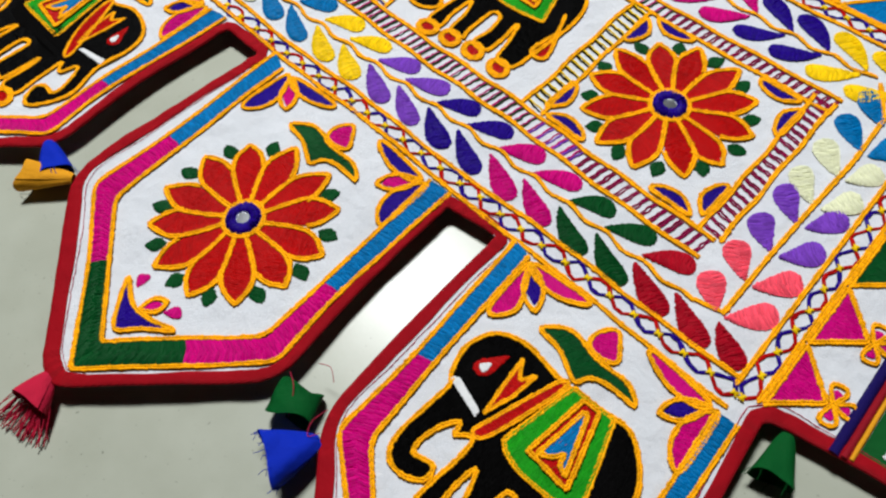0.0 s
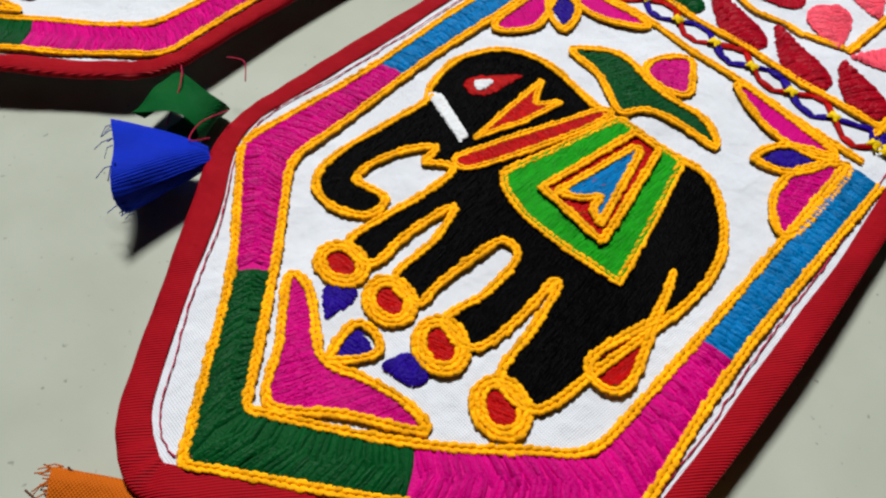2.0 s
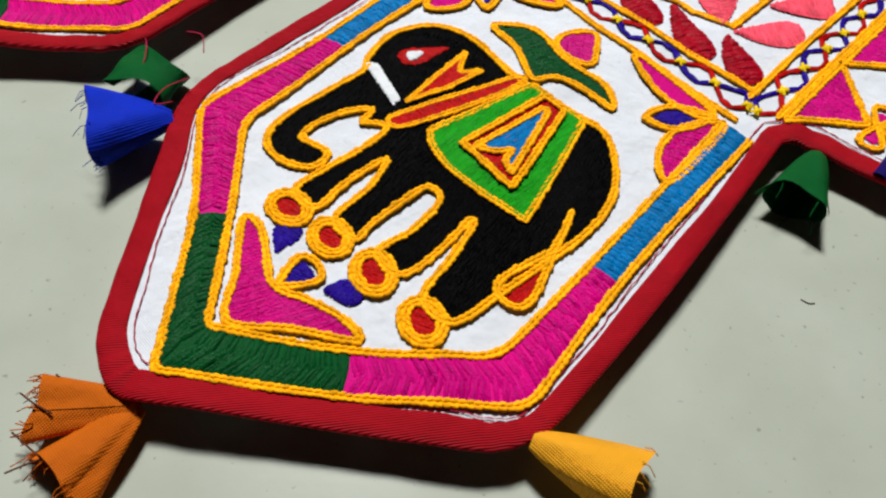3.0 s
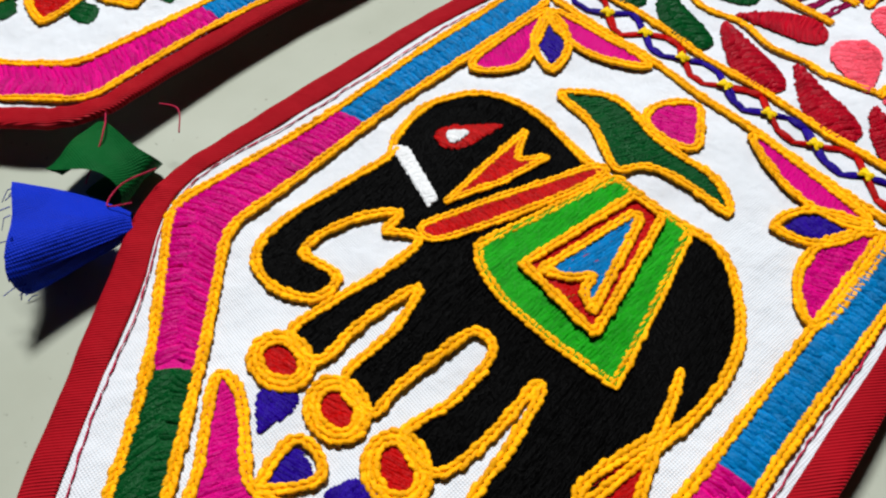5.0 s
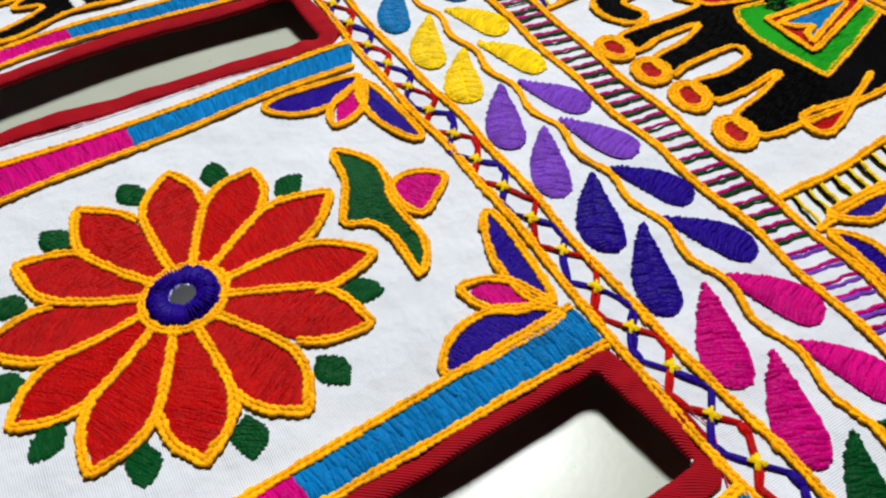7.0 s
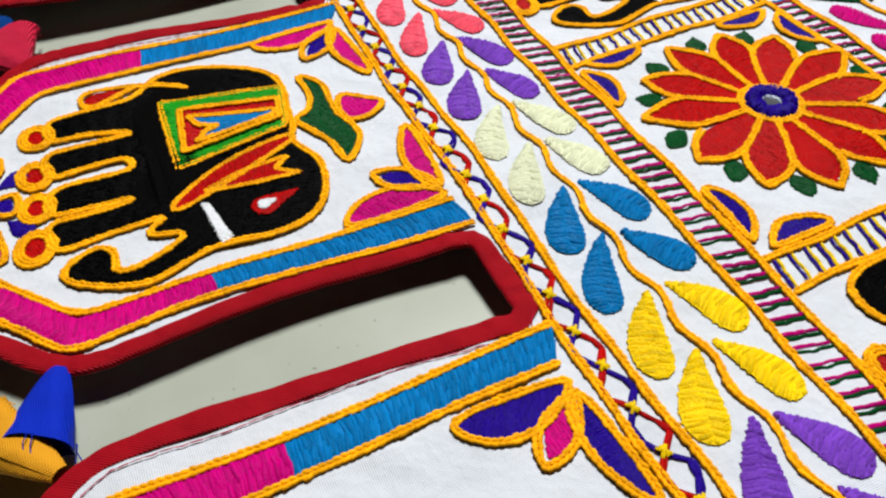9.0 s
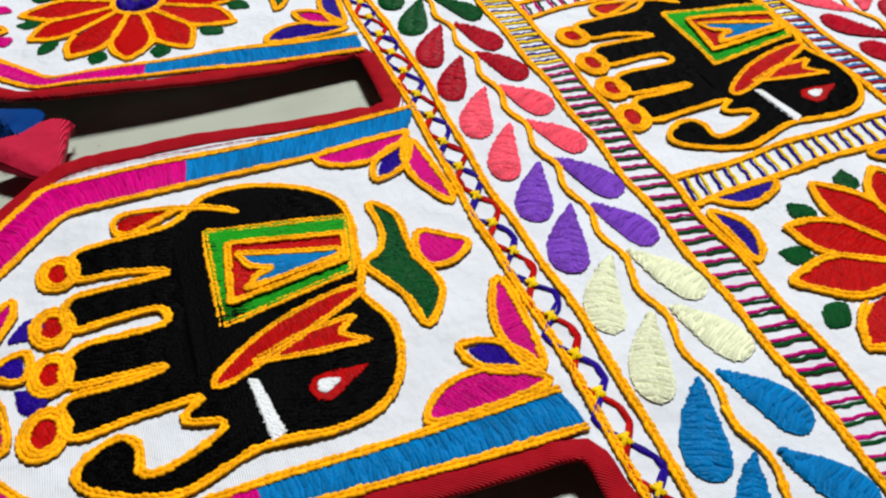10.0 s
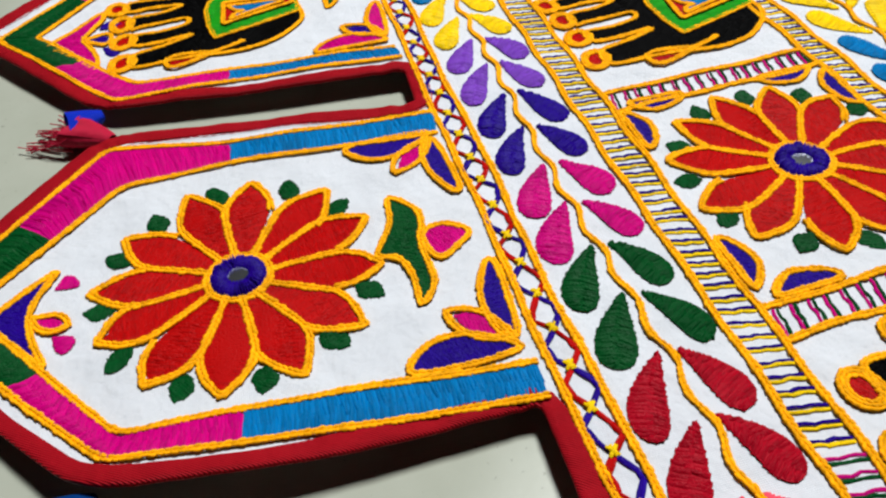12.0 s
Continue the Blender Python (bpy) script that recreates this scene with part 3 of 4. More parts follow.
# outlines of the two hand-drawn elephants, from the forehead over the back, round the legs to the trunk
HERD = {
    "upright": dict(
        back=[(-4.4, 1.6), (-4.7, 2.8), (-4.25, 3.95), (-3.1, 4.42), (-2.0, 4.35), (-1.0, 4.2), (0.5, 4.3), (1.5, 4.45), (2.2, 4.4), (2.95, 3.85), (3.6, 3.05), (3.88, 2.15), (3.95, 1.35), (3.9, 0.5)],
        hind=[(3.8, -1.1), (3.66, -2.62), (2.68, -2.68), (2.35, -1.5), (1.98, -0.35), (1.82, -0.35), (1.98, -1.5), (1.9, -2.65), (1.02, -2.65), (1.1, -1.6), (0.9, -0.52), (0.6, -0.3), (0.3, -0.45), (0.28, -1.3), (0.3, -2.3), (0.38, -2.8)],
        fore=[(-0.5, -2.75), (-0.65, -1.5), (-1.0, -0.6), (-1.14, -0.75), (-1.18, -1.9), (-1.05, -2.9), (-1.85, -2.95), (-1.9, -1.95), (-1.82, -0.9), (-1.88, 0.15)],
        trunk=[(-2.3, 0.05), (-2.55, -0.2), (-2.7, 0.35), (-3.1, -0.24), (-3.32, -1.15), (-3.2, -1.72), (-2.75, -1.63), (-2.25, -1.55), (-2.15, -2.15), (-2.85, -2.58), (-3.6, -2.55), (-4.0, -2.1), (-4.15, -1.3), (-4.1, -0.2), (-4.05, 1.1)],
        feet=[(-1.5, -3.37, 0.1), (-0.1, -3.16, -0.2), (1.4, -3.07, -0.4), (3.15, -3.08, -0.4)],
        quad=[(-1.05, 0.95), (-0.8, 2.6), (-0.5, 4.29), (1.4, 4.36), (2.1, 2.5), (2.7, 0.72), (1.5, 0.5), (0.1, 0.45), (-0.7, 0.65)],
        mid=[(-0.13, 1.25), (0.12, 4.15), (0.85, 4.18), (1.82, 1.12)],
        tri=[(0.2, 1.4), (0.42, 3.8), (0.6, 3.8), (1.47, 1.42), (1.05, 1.65), (0.92, 2.1), (0.72, 1.7)],
        collar=[(-2.15, 0.4), (-1.95, 1.1), (-1.6, 2.4), (-1.05, 4.15), (-0.72, 4.15), (-1.1, 2.3), (-1.45, 0.95), (-1.75, 0.35)],
        ear=[(-2.3, 1.2), (-2.5, 2.5), (-2.7, 3.85), (-2.4, 3.35), (-2.2, 3.1), (-2.05, 3.35), (-1.85, 3.7), (-1.95, 2.4)],
        tusk=[(-4.2, 1.32), (-4.0, 1.58), (-2.5, 1.14), (-2.5, 0.87)],
        eye=[(-3.15, 3.6), (-3.72, 2.2), (-3.45, 2.85), (-3.62, 2.4)],
        tail=[(3.25, 1.85), (3.55, 1.2), (3.8, 0.5), (4.0, -1.15)]),
    "stooping": dict(
        back=[(-4.55, 1.2), (-4.68, 2.1), (-4.62, 2.95), (-4.25, 3.7), (-3.45, 4.22), (-2.25, 4.37), (-1.15, 3.95), (-0.45, 4.15), (0.45, 4.25), (1.35, 4.42), (2.35, 4.38), (3.05, 3.92), (3.75, 3.1), (4.15, 1.9), (4.0, 0.75)],
        hind=[(3.2, -0.2), (3.15, -1.8), (3.05, -2.75), (2.05, -2.72), (1.9, -1.7), (1.62, -0.6), (1.45, -0.6), (1.45, -1.8), (1.35, -2.95), (0.38, -2.95), (0.38, -1.9), (0.35, -0.95), (0.1, -0.68), (-0.2, -0.75), (-0.27, -1.3), (-0.28, -2.9)],
        fore=[(-1.3, -3.1), (-1.45, -2.0), (-1.48, -1.0), (-1.62, -1.05), (-1.68, -2.1), (-1.75, -3.15), (-2.75, -3.1), (-2.72, -1.9), (-2.7, -0.9), (-2.75, -0.25)],
        trunk=[(-3.05, -0.68), (-3.3, -0.62), (-3.55, 0.08), (-3.85, -0.1), (-4.22, -1.1), (-4.2, -1.72), (-3.6, -1.7), (-3.2, -1.9), (-3.15, -2.3), (-3.38, -2.78), (-3.7, -3.03), (-4.1, -2.9), (-4.48, -2.36), (-4.78, -1.7), (-4.95, -0.96), (-4.78, -0.25), (-4.55, 0.5)],
        feet=[(-2.45, -3.6, 0.3), (-0.85, -3.42, 0.0), (0.62, -3.35, -0.1), (2.45, -3.15, -0.2)],
        quad=[(-0.85, 0.53), (-0.35, 3.95), (1.75, 4.37), (2.65, 0.61)],
        mid=[(-0.25, 0.85), (0.02, 3.9), (1.05, 4.09), (1.85, 1.12)],
        tri=[(0.05, 1.33), (0.22, 3.8), (0.48, 3.85), (1.35, 1.28), (0.8, 1.5), (0.5, 2.1), (0.4, 1.6)],
        collar=[(-2.65, 0.2), (-2.35, 1.19), (-1.85, 2.38), (-1.15, 3.84), (-0.85, 3.95), (-0.95, 2.93), (-1.45, 1.38), (-2.3, 0.15)],
        ear=[(-2.25, 1.0), (-2.45, 2.0), (-2.65, 3.75), (-2.4, 3.35), (-2.15, 3.1), (-1.95, 3.35), (-1.75, 3.6), (-1.85, 2.24)],
        tusk=[(-4.5, 1.0), (-4.35, 1.28), (-2.75, 1.0), (-2.65, 0.8)],
        eye=[(-3.3, 3.45), (-3.62, 2.05), (-3.5, 2.75), (-3.56, 2.25)],
        tail=[(3.15, 1.62), (3.55, 0.9), (3.8, 0.0), (3.65, -1.5)]),
}


def elephant(at, mirror=1, drawn="upright"):
    """A black elephant seen from the side, with collar, saddle cloth and orange outline."""
    g = group_part("elephant_motif", toran, "black elephant with saddle cloth and orange chain-stitch outline")
    shape = HERD[drawn]
    w = lambda pts: moved(np.asarray(pts, float), at, mirror)
    body = smooth(w(shape["back"] + shape["hind"] + shape["fore"] + shape["trunk"]), True, 4)
    if mirror < 0:
        body = body[::-1]
    part("body", stitched(body, 97 if mirror > 0 else 83, 0.075, 0.75, 0.075, 0.11), BLACK, g)
    chain_part("outline", [(body, True)], g, base=0.07)
    # feet
    for fx, fy, tilt in shape["feet"]:
        ang = np.linspace(0, 2 * np.pi, 18, endpoint=False)
        el = lambda rx, ry: w(np.stack([fx + rx * np.cos(ang) - tilt * ry * np.sin(ang), fy + ry * np.sin(ang) + tilt * rx * np.cos(ang)], 1))
        part("toe", stitched(el(0.36, 0.25), 20, 0.075, 1, 0.08, 0.1), RED, g)
        chain_part("toe_ring", [(el(0.47, 0.36), True), (el(0.58, 0.46), True)], g, base=0.06)
    # saddle cloth, from the outside in
    quad, mid, tri = shape["quad"], shape["mid"], shape["tri"]
    part("saddle_border", stitched(w(quad), 90, 0.08, 0.45, 0.07, 0.11, 0.09), LEAFGREEN, g)
    part("saddle_field", stitched(w(mid), 75, 0.08, 0.5, 0.07, 0.11, 0.13), RED, g)
    part("saddle_centre", stitched(w(tri), 85, 0.08, 0.5, 0.07, 0.11, 0.17), BLUE, g)
    chain_part("saddle_outline", [(w(quad), True)], g, base=0.12)
    chain_part("saddle_outline", [(w(mid), True), (w(tri), True)], g, base=0.2, width=0.22)
    # collar and ear
    collar = smooth(w(shape["collar"]), True, 3)
    part("collar", stitched(collar, 0, 0.08, 0.8, 0.07, 0.11, 0.07), RED, g)
    ear = w(shape["ear"])
    part("ear", stitched(ear, 0, 0.08, 0.8, 0.07, 0.11, 0.07), RED, g)
    chain_part("harness", [(collar, True), (ear, True)], g, base=0.11, width=0.19, step=0.15)
    tusk = w(shape["tusk"])
    part("tusk", stitched(tusk, 60, 0.09, 0.6, 0.06, 0.12, 0.08), WHITEYARN, g)
    lid = w(shape["eye"])
    drop, _ = teardrop(lid[0], lid[1], 0.75, 0.0)
    part("eye", stitched(drop, 10, 0.075, 0.6, 0.06, 0.1, 0.08), RED, g)
    white, _ = teardrop(lid[2], lid[3], 0.42, 0.0)
    part("pupil", stitched(white, 30, 0.06, 0.6, 0.08, 0.1, 0.14), WHITEYARN, g)
    # tail
    line = w(shape["tail"])
    tail, way = smooth(line[:3], False, 4), line[3] - line[2]
    tassel_shape, _ = teardrop(line[2] + way * 0.05, line[3], 0.75, 0.0)
    part("tail_tuft", stitched(tassel_shape, 80, 0.075, 0.9, 0.06, 0.1), RED, g)
    outline, _ = teardrop(line[2] - way * 0.05, line[3] + way * 0.12, 1.05, 0.0)
    chain_part("tail", [(tail, False), (outline, True)], g, base=0.1, width=0.23)
    return g


def bird(at, mirror=1):
    """A green bird-shaped leaf pair with a magenta bud."""
    g = group_part("bud_motif", toran, "dark green winged leaf with magenta bud")
    w = lambda pts: moved(pts, at, mirror)
    wing = smooth(w([(-3.1, 5.25), (-2.0, 5.05), (-1.1, 4.6), (-0.6, 4.4), (-0.3, 4.95), (0.5, 5.2), (1.65, 5.2), (0.9, 5.75), (-0.2, 5.72), (-0.9, 5.75), (-1.5, 5.95), (-2.3, 5.95)]), True, 4)
    bud = smooth(w([(-1.2, 5.95), (-1.32, 6.6), (-0.8, 7.25), (-0.3, 6.75), (0.05, 6.15), (-0.5, 5.85)]), True, 4)
    part("wing", stitched(wing, 65, 0.075, 0.8, 0.07, 0.1), GREEN, g)
    part("bud", stitched(bud, 20, 0.075, 0.9, 0.07, 0.1, 0.02), MAGENTA, g)
    chain_part("outline", [(wing, True), (bud, True)], g, base=0.06, width=0.23)


def corner_buds(flap, petal_mat, mid_mat):
    """Two half leaves and a bud in each upper corner of a flap."""
    lean_in = (0.1, -0.15) if flap.lean else (0.0, 0.0)
    for sx in (-1, 1):
        g = group_part("corner_bud", toran)
        w = lambda pts: on_flap([(sx * (x + 0.2) + (lean_in[0] if sx < 0 else lean_in[1]), y + (0.18 if flap.lean else 0.0)) for x, y in pts], flap)
        tuck = 0.27 if flap.lean and sx < 0 else 0.0
        along = smooth(w([(4.75 - tuck, 7.15), (4.9 - tuck, 5.7), (4.8 - tuck, 4.3), (4.3 - tuck, 4.45), (3.9 - tuck, 5.2), (4.0, 6.2)]), True, 4)
        below = smooth(w([(4.35, 7.2), (2.9, 7.4), (1.5, 7.42), (1.6, 7.1), (2.8, 6.65), (4.0, 6.75)]), True, 4)
        mid, _ = lance(w([(4.2, 6.95)])[0], w([(3.2, 5.8)])[0], 0.55, 0.55)
        part("half_leaf", stitched(along, 30 * sx, 0.075, 0.9, 0.07, 0.1), petal_mat, g)
        part("half_leaf", stitched(below, 100, 0.075, 0.9, 0.07, 0.1), petal_mat, g)
        part("bud", stitched(mid, 0, 0.075, 0.9, 0.07, 0.1), mid_mat, g)
        rim_mid, _ = lance(w([(4.4, 7.1)])[0], w([(3.0, 5.55)])[0], 0.85, 0.55)
        chain_part("outline", [(along, True), (below, True), (rim_mid, True)], g, base=0.06, width=0.23)


def flap_border(flap):
    """The striped frame inside a flap: blue, magenta and green runs between two chain-stitch lines."""
    g = group_part("flap_border", toran, "blue, magenta and green satin border between orange chain lines")
    halve = lambda p: p if len(p) == 9 else p[:3] + [tuple((np.array(p[2]) + p[3]) / 2), p[3], tuple((np.array(p[3]) + p[4]) / 2)] + p[4:]
    out, inn = np.array(halve(flap.out)), np.array(halve(flap.inn))
    for i, mat, ang in ((0, BLUE, 12), (1, MAGENTA, 12), (2, MAGENTA, 62), (3, GREEN, 62), (4, GREEN, -62), (5, MAGENTA, -62), (6, MAGENTA, -12), (7, BLUE, -12)):
        w = np.linspace(0, 1, 12)[:, None]
        a, b = out[i] + (out[i + 1] - out[i]) * w, inn[i] + (inn[i + 1] - inn[i]) * w
        part("stripe", fishbone(a, b, 0.082, ang * 0.004, 0.11, 0.125), mat, g)
    r = 0.5
    grow = lambda p, k: (p - [flap.cx, 0.0]) * [k, 1.0] + [flap.cx, 0.0]
    a = fillet(grow(out, 1.01), [0, 2, r, 1, 0.15, 1, r, 2, 0])
    b = fillet(grow(inn, 0.985), [0, 2, r, 1, 0.15, 1, r, 2, 0])
    chain_part("chain_line", [(a, False)], g, base=0.06, width=0.23)
    chain_part("chain_line", [(b, False)], g, base=0.06, width=0.23)


def tip_motif(flap, kind):
    g = group_part("tip_motif", toran)
    if kind == "elephant":
        w = lambda pts: moved(pts, (flap.cx + 0.15 if flap.mirror > 0 else flap.cx - 0.2, 0.38), 1)
        v = smooth(w([(-2.0, -4.75), (-0.7, -5.85), (0.25, -6.75), (1.3, -5.8), (2.6, -4.85), (1.9, -4.75), (0.9, -5.05), (0.15, -5.4), (-0.6, -5.05), (-1.4, -4.65)]), True, 4)
        part("chevron", stitched(v, 70, 0.075, 0.8, 0.07, 0.1), MAGENTA, g)
        mid, _ = teardrop(w([(0.2, -5.2)])[0], w([(0.3, -4.45)])[0], 0.75, 0.0)
        chain_part("outline", [(v, True), (teardrop(w([(0.2, -5.35)])[0], w([(0.3, -4.25)])[0], 1.05, 0.0)[0], True)], g, base=0.06)
        part("blob", stitched(mid, 20, 0.075, 0.8, 0.08, 0.1), NAVY, g)
        leaf(*w([(-0.6, -4.75), (-0.95, -3.95)]), NAVY, g, 0.6, "blob")
        leaf(*w([(0.95, -4.6), (1.7, -4.05)]), NAVY, g, 0.6, "blob")
    else:
        w = lambda pts: on_flap(np.array(pts) + [0.4 if flap.cx > 0 else -0.45, 0.05], flap)
        v = smooth(w([(-1.45, -5.0), (-0.6, -6.1), (0.25, -6.8), (1.1, -6.0), (2.15, -5.1), (1.2, -5.45), (0.3, -5.65), (-0.5, -5.5)]), True, 4)
        part("chevron", stitched(v, 70, 0.075, 0.8, 0.07, 0.1), NAVY, g)
        mid, _ = lance(w([(0.3, -5.45)])[0], w([(0.75, -4.75)])[0], 0.4)
        part("bud", stitched(mid, 10, 0.075, 0.8, 0.07, 0.1), MAGENTA, g)
        chain_part("outline", [(v, True), (lance(w([(0.25, -5.6)])[0], w([(0.8, -4.55)])[0], 0.65)[0], True)], g, base=0.06)
        leaf(*w([(-0.75, -5.0), (-0.95, -4.4)]), MAGENTA, g, 0.5, "blob")
        leaf(*w([(1.1, -4.95), (1.65, -4.5)]), MAGENTA, g, 0.5, "blob")


AT = {16.35: (16.5, 0.0), -16.5: (-16.75, 0.0), -49.6: (-50.05, -0.3)}
for flap in FLAPS:
    flap_border(flap)
    tip_motif(flap, flap.kind)
    if flap.kind == "elephant":
        corner_buds(flap, MAGENTA, NAVY)
        elephant(AT[flap.cx], flap.mirror, "upright" if flap.mirror > 0 else "stooping")
        bird((AT[flap.cx][0], 0.1) if flap.mirror > 0 else (-17.2, -0.1), flap.mirror)
    else:
        corner_buds(flap, NAVY, MAGENTA)
        flower(flap.cx + (0.0 if flap.cx < -20 else 0.27), 0.27, 18.0, 1.0, (0, 1, 3, 4, 5, 6, 7, 8, 9, 10, 11))
        bird((flap.cx + (1.1 if flap.cx < -20 else 0.75), -0.12), 1)

# ---- the band over the flaps ----
X_LEFT = -62.0


def wavy(x0, x1, y, amp=0.06, step=0.5, slope=0.0):
    x = np.arange(x0, x1 + step, step)
    x[-1] = x1
    return np.stack([x, y + slope * x + amp * np.sin(x * 0.55 + y) + amp * 0.5 * np.sin(x * 1.7 + 2 * y)], 1)


def lozenge(x0, x1, y, name="lozenge_braid", half=1.2175, amp=0.33, turn=None):
    """Red and navy threads crossing in a row of lozenges, tied with small yellow stitches."""
    g = group_part(name, toran, "red and navy interlaced threads tied with yellow stitches")
    n = int(round((x1 - x0) / half))
    put = turn or (lambda p: p)
    for mat, phase, nm in ((RED, -1, "red_thread"), (NAVY, 1, "navy_thread")):
        pts = []
        for k in range(n):
            s = phase * (1 if k % 2 else -1)
            xk = x0 + k * half
            j = RNG.uniform(-0.09, 0.09, 3)
            pts += [(xk, y), (xk + half * 0.36 + j[0], y + s * (amp + j[1])), (xk + half * 0.64 + j[2], y + s * (amp + j[0]))]
        pts.append((x0 + n * half, y))
        bag = Bag()
        run = put(np.array(pts))
        strands(bag, run[:-1] - (run[1:] - run[:-1]) * 0.06, run[1:] + (run[1:] - run[:-1]) * 0.06, 0.12, 0.07, 0.03)
        run = put(np.array(pts) + [0.03, 0.06])
        strands(bag, run[:-1], run[1:], 0.10, 0.06, 0.03)
        part(nm, bag, mat, g)
    for k in range(n + 1):
        c = np.array([x0 + k * half, y]) + RNG.randn(2) * 0.03
        a = put(np.array([c + (-0.14, -0.12), c + (-0.13, 0.13), c + (-0.15, 0.0)]))
        b = put(np.array([c + (0.14, 0.12), c + (0.13, -0.13), c + (0.15, 0.02)]))
        part("tie_stitch", strands(Bag(), a, b, 0.1, 0.1, 0.10), YELLOW, g)


rise = lambda x: 0.34 / (1 + np.exp(-(np.asarray(x) - 9.0) / 2.5))
chain_part("chain_line", [(wavy(X_LEFT, 20.6, 7.7, 0.04), False)], toran, width=0.24)
upper = wavy(X_LEFT, 20.4, 8.6)
upper[:, 1] += rise(upper[:, 0])
chain_part("chain_line", [(upper, False)], toran, width=0.24)
waver = lambda p: np.stack([np.asarray(p)[:, 0] + 0.075 * np.minimum(np.asarray(p)[:, 0] + 17.0, 0.0), np.asarray(p)[:, 1] + 0.8 * rise(np.asarray(p)[:, 0]) - 0.15 * np.exp(-((np.asarray(p)[:, 0] + 10.0) / 8.0) ** 2)], 1)
lozenge(-56.585, 20.53, 8.12, turn=waver, half=1.205)

GROUPS = [CRIMSON, GREEN, MAGENTA, NAVY, PURPLE, YELLOW, BLUE, CREAM, PURPLE, SALMON, CRIMSON, GREEN, MAGENTA, NAVY, PURPLE, YELLOW, BLUE, CREAM]
x = np.arange(17.0, X_LEFT, -0.25)
chain_part("vine_stem", [(np.stack([x, 10.55 + 0.12 * np.sin((x - 14.2) * 2 * np.pi / 2.059 + 0.6) + 0.1 * np.sin(x * 0.23)], 1), False)], toran, width=0.2, step=0.18)
for k, mat in enumerate(GROUPS):
    for j in range(2):
        r = 14.3 - 4.118 * k + 2.059 * j
        jit = RNG.uniform(-0.07, 0.07, 6)
        leaf((r - 0.05 + jit[0], 10.33), (r + 2.28 + jit[1], 9.12 + jit[2]), mat, wide=1.02, curve=-0.14)
        if k > 0 or j == 0:
            leaf((r + 0.0 + jit[3], 10.82), (r + 2.0 + jit[4], 11.8 + jit[5]), mat, wide=1.0, curve=0.14)
leaf((18.3, 10.4), (20.1, 9.3), CRIMSON, wide=1.0, curve=-0.12)


def y_top(x):
    return 22.45 + 0.018 * (np.asarray(x) - 10.0)


def stripes(a, b, pairs, single, wide):
    """A ladder of slanted stitch pairs between two chain lines; pairs: colours by stretch of the way (0 to 1)."""
    g = group_part("striped_border", toran, "ladder of two-coloured stitches between orange chain lines")
    a, b = np.asarray(a, float), np.asarray(b, float)
    d = b - a
    long = np.linalg.norm(d)
    d /= long
    s = np.array([-d[1], d[0]])
    bags = {}
    n = int(long / 0.46)
    for i in range(n):
        u = (i + 0.5) / n
        cols = [c for lim, c in pairs if u <= lim][0]
        p = a + d * (u * long + RNG.uniform(-0.04, 0.04))
        h = wide / 2 - 0.08
        for mat, off in ((cols[0], -0.06), (cols[-1], 0.06)):
            bend = RNG.uniform(-0.03, 0.03, 2)
            q = [p + d * (off - 0.1) - s * h, p + d * (off + bend[0]) - s * 0.12, p + d * (off + bend[1]) + s * 0.12, p + d * (off + 0.1) + s * h]
            bag = Bag() if single else bags.setdefault(mat.name, (Bag(), mat))[0]
            strands(bag, [q[0], q[1] - s * 0.03, q[2] - s * 0.03], [q[1] + s * 0.03, q[2] + s * 0.03, q[3]], 0.095, 0.06, 0.02)
            if single:
                part("ladder_stitch", bag, mat, g)
    for nm, (bag, mat) in bags.items():
        tagged(part("ladder_stitch", bag, mat, g), kind="stuff")
    for sign in (-1, 1):
        p = np.linspace(0, 1, int(long / 0.5) + 2)[:, None] * (b - a) + a + s * sign * wide / 2
        p = p + s * (0.05 * np.sin(np.arange(len(p)) * 0.9 + sign))[:, None]
        chain_part("chain_line", [(p, False)], g, width=0.24)


DK = GREEN
stripes((-62, 12.98), (16.0, 12.85), [(0.285, (NAVY, YELLOW)), (0.495, (NAVY, YELLOW)), (0.60, (MAGENTA, DK)), (0.72, (MAGENTA, DK)), (0.874, (MAGENTA, DK)), (0.914, (MAGENTA, PURPLE)), (1.0, (MAROON,))], True, 1.15)
stripes((-62, float(y_top(-62)) + 0.52), (15.9, float(y_top(15.9)) + 0.52), [(0.5, (NAVY, YELLOW)), (0.6, (BLUE, CRIMSON)), (0.88, (MAGENTA, DK)), (1.0, (MAROON,))], False, 0.98)
stripes((15.7, 13.5), (15.25, 23.2), [(1.0, (MAROON,))], True, 1.0)
for k, cols in enumerate([(BLACK, YELLOW), (NAVY, YELLOW), (NAVY, YELLOW), (MAGENTA, DK), (MAGENTA, DK)]):
    xd = 5.45 - 10.83 * k + (0.3 if k == 4 else 0.0)
    stripes((xd + 0.15, 13.6), (xd - 0.15, float(y_top(xd))), [(1.0, cols)], True, 1.1)

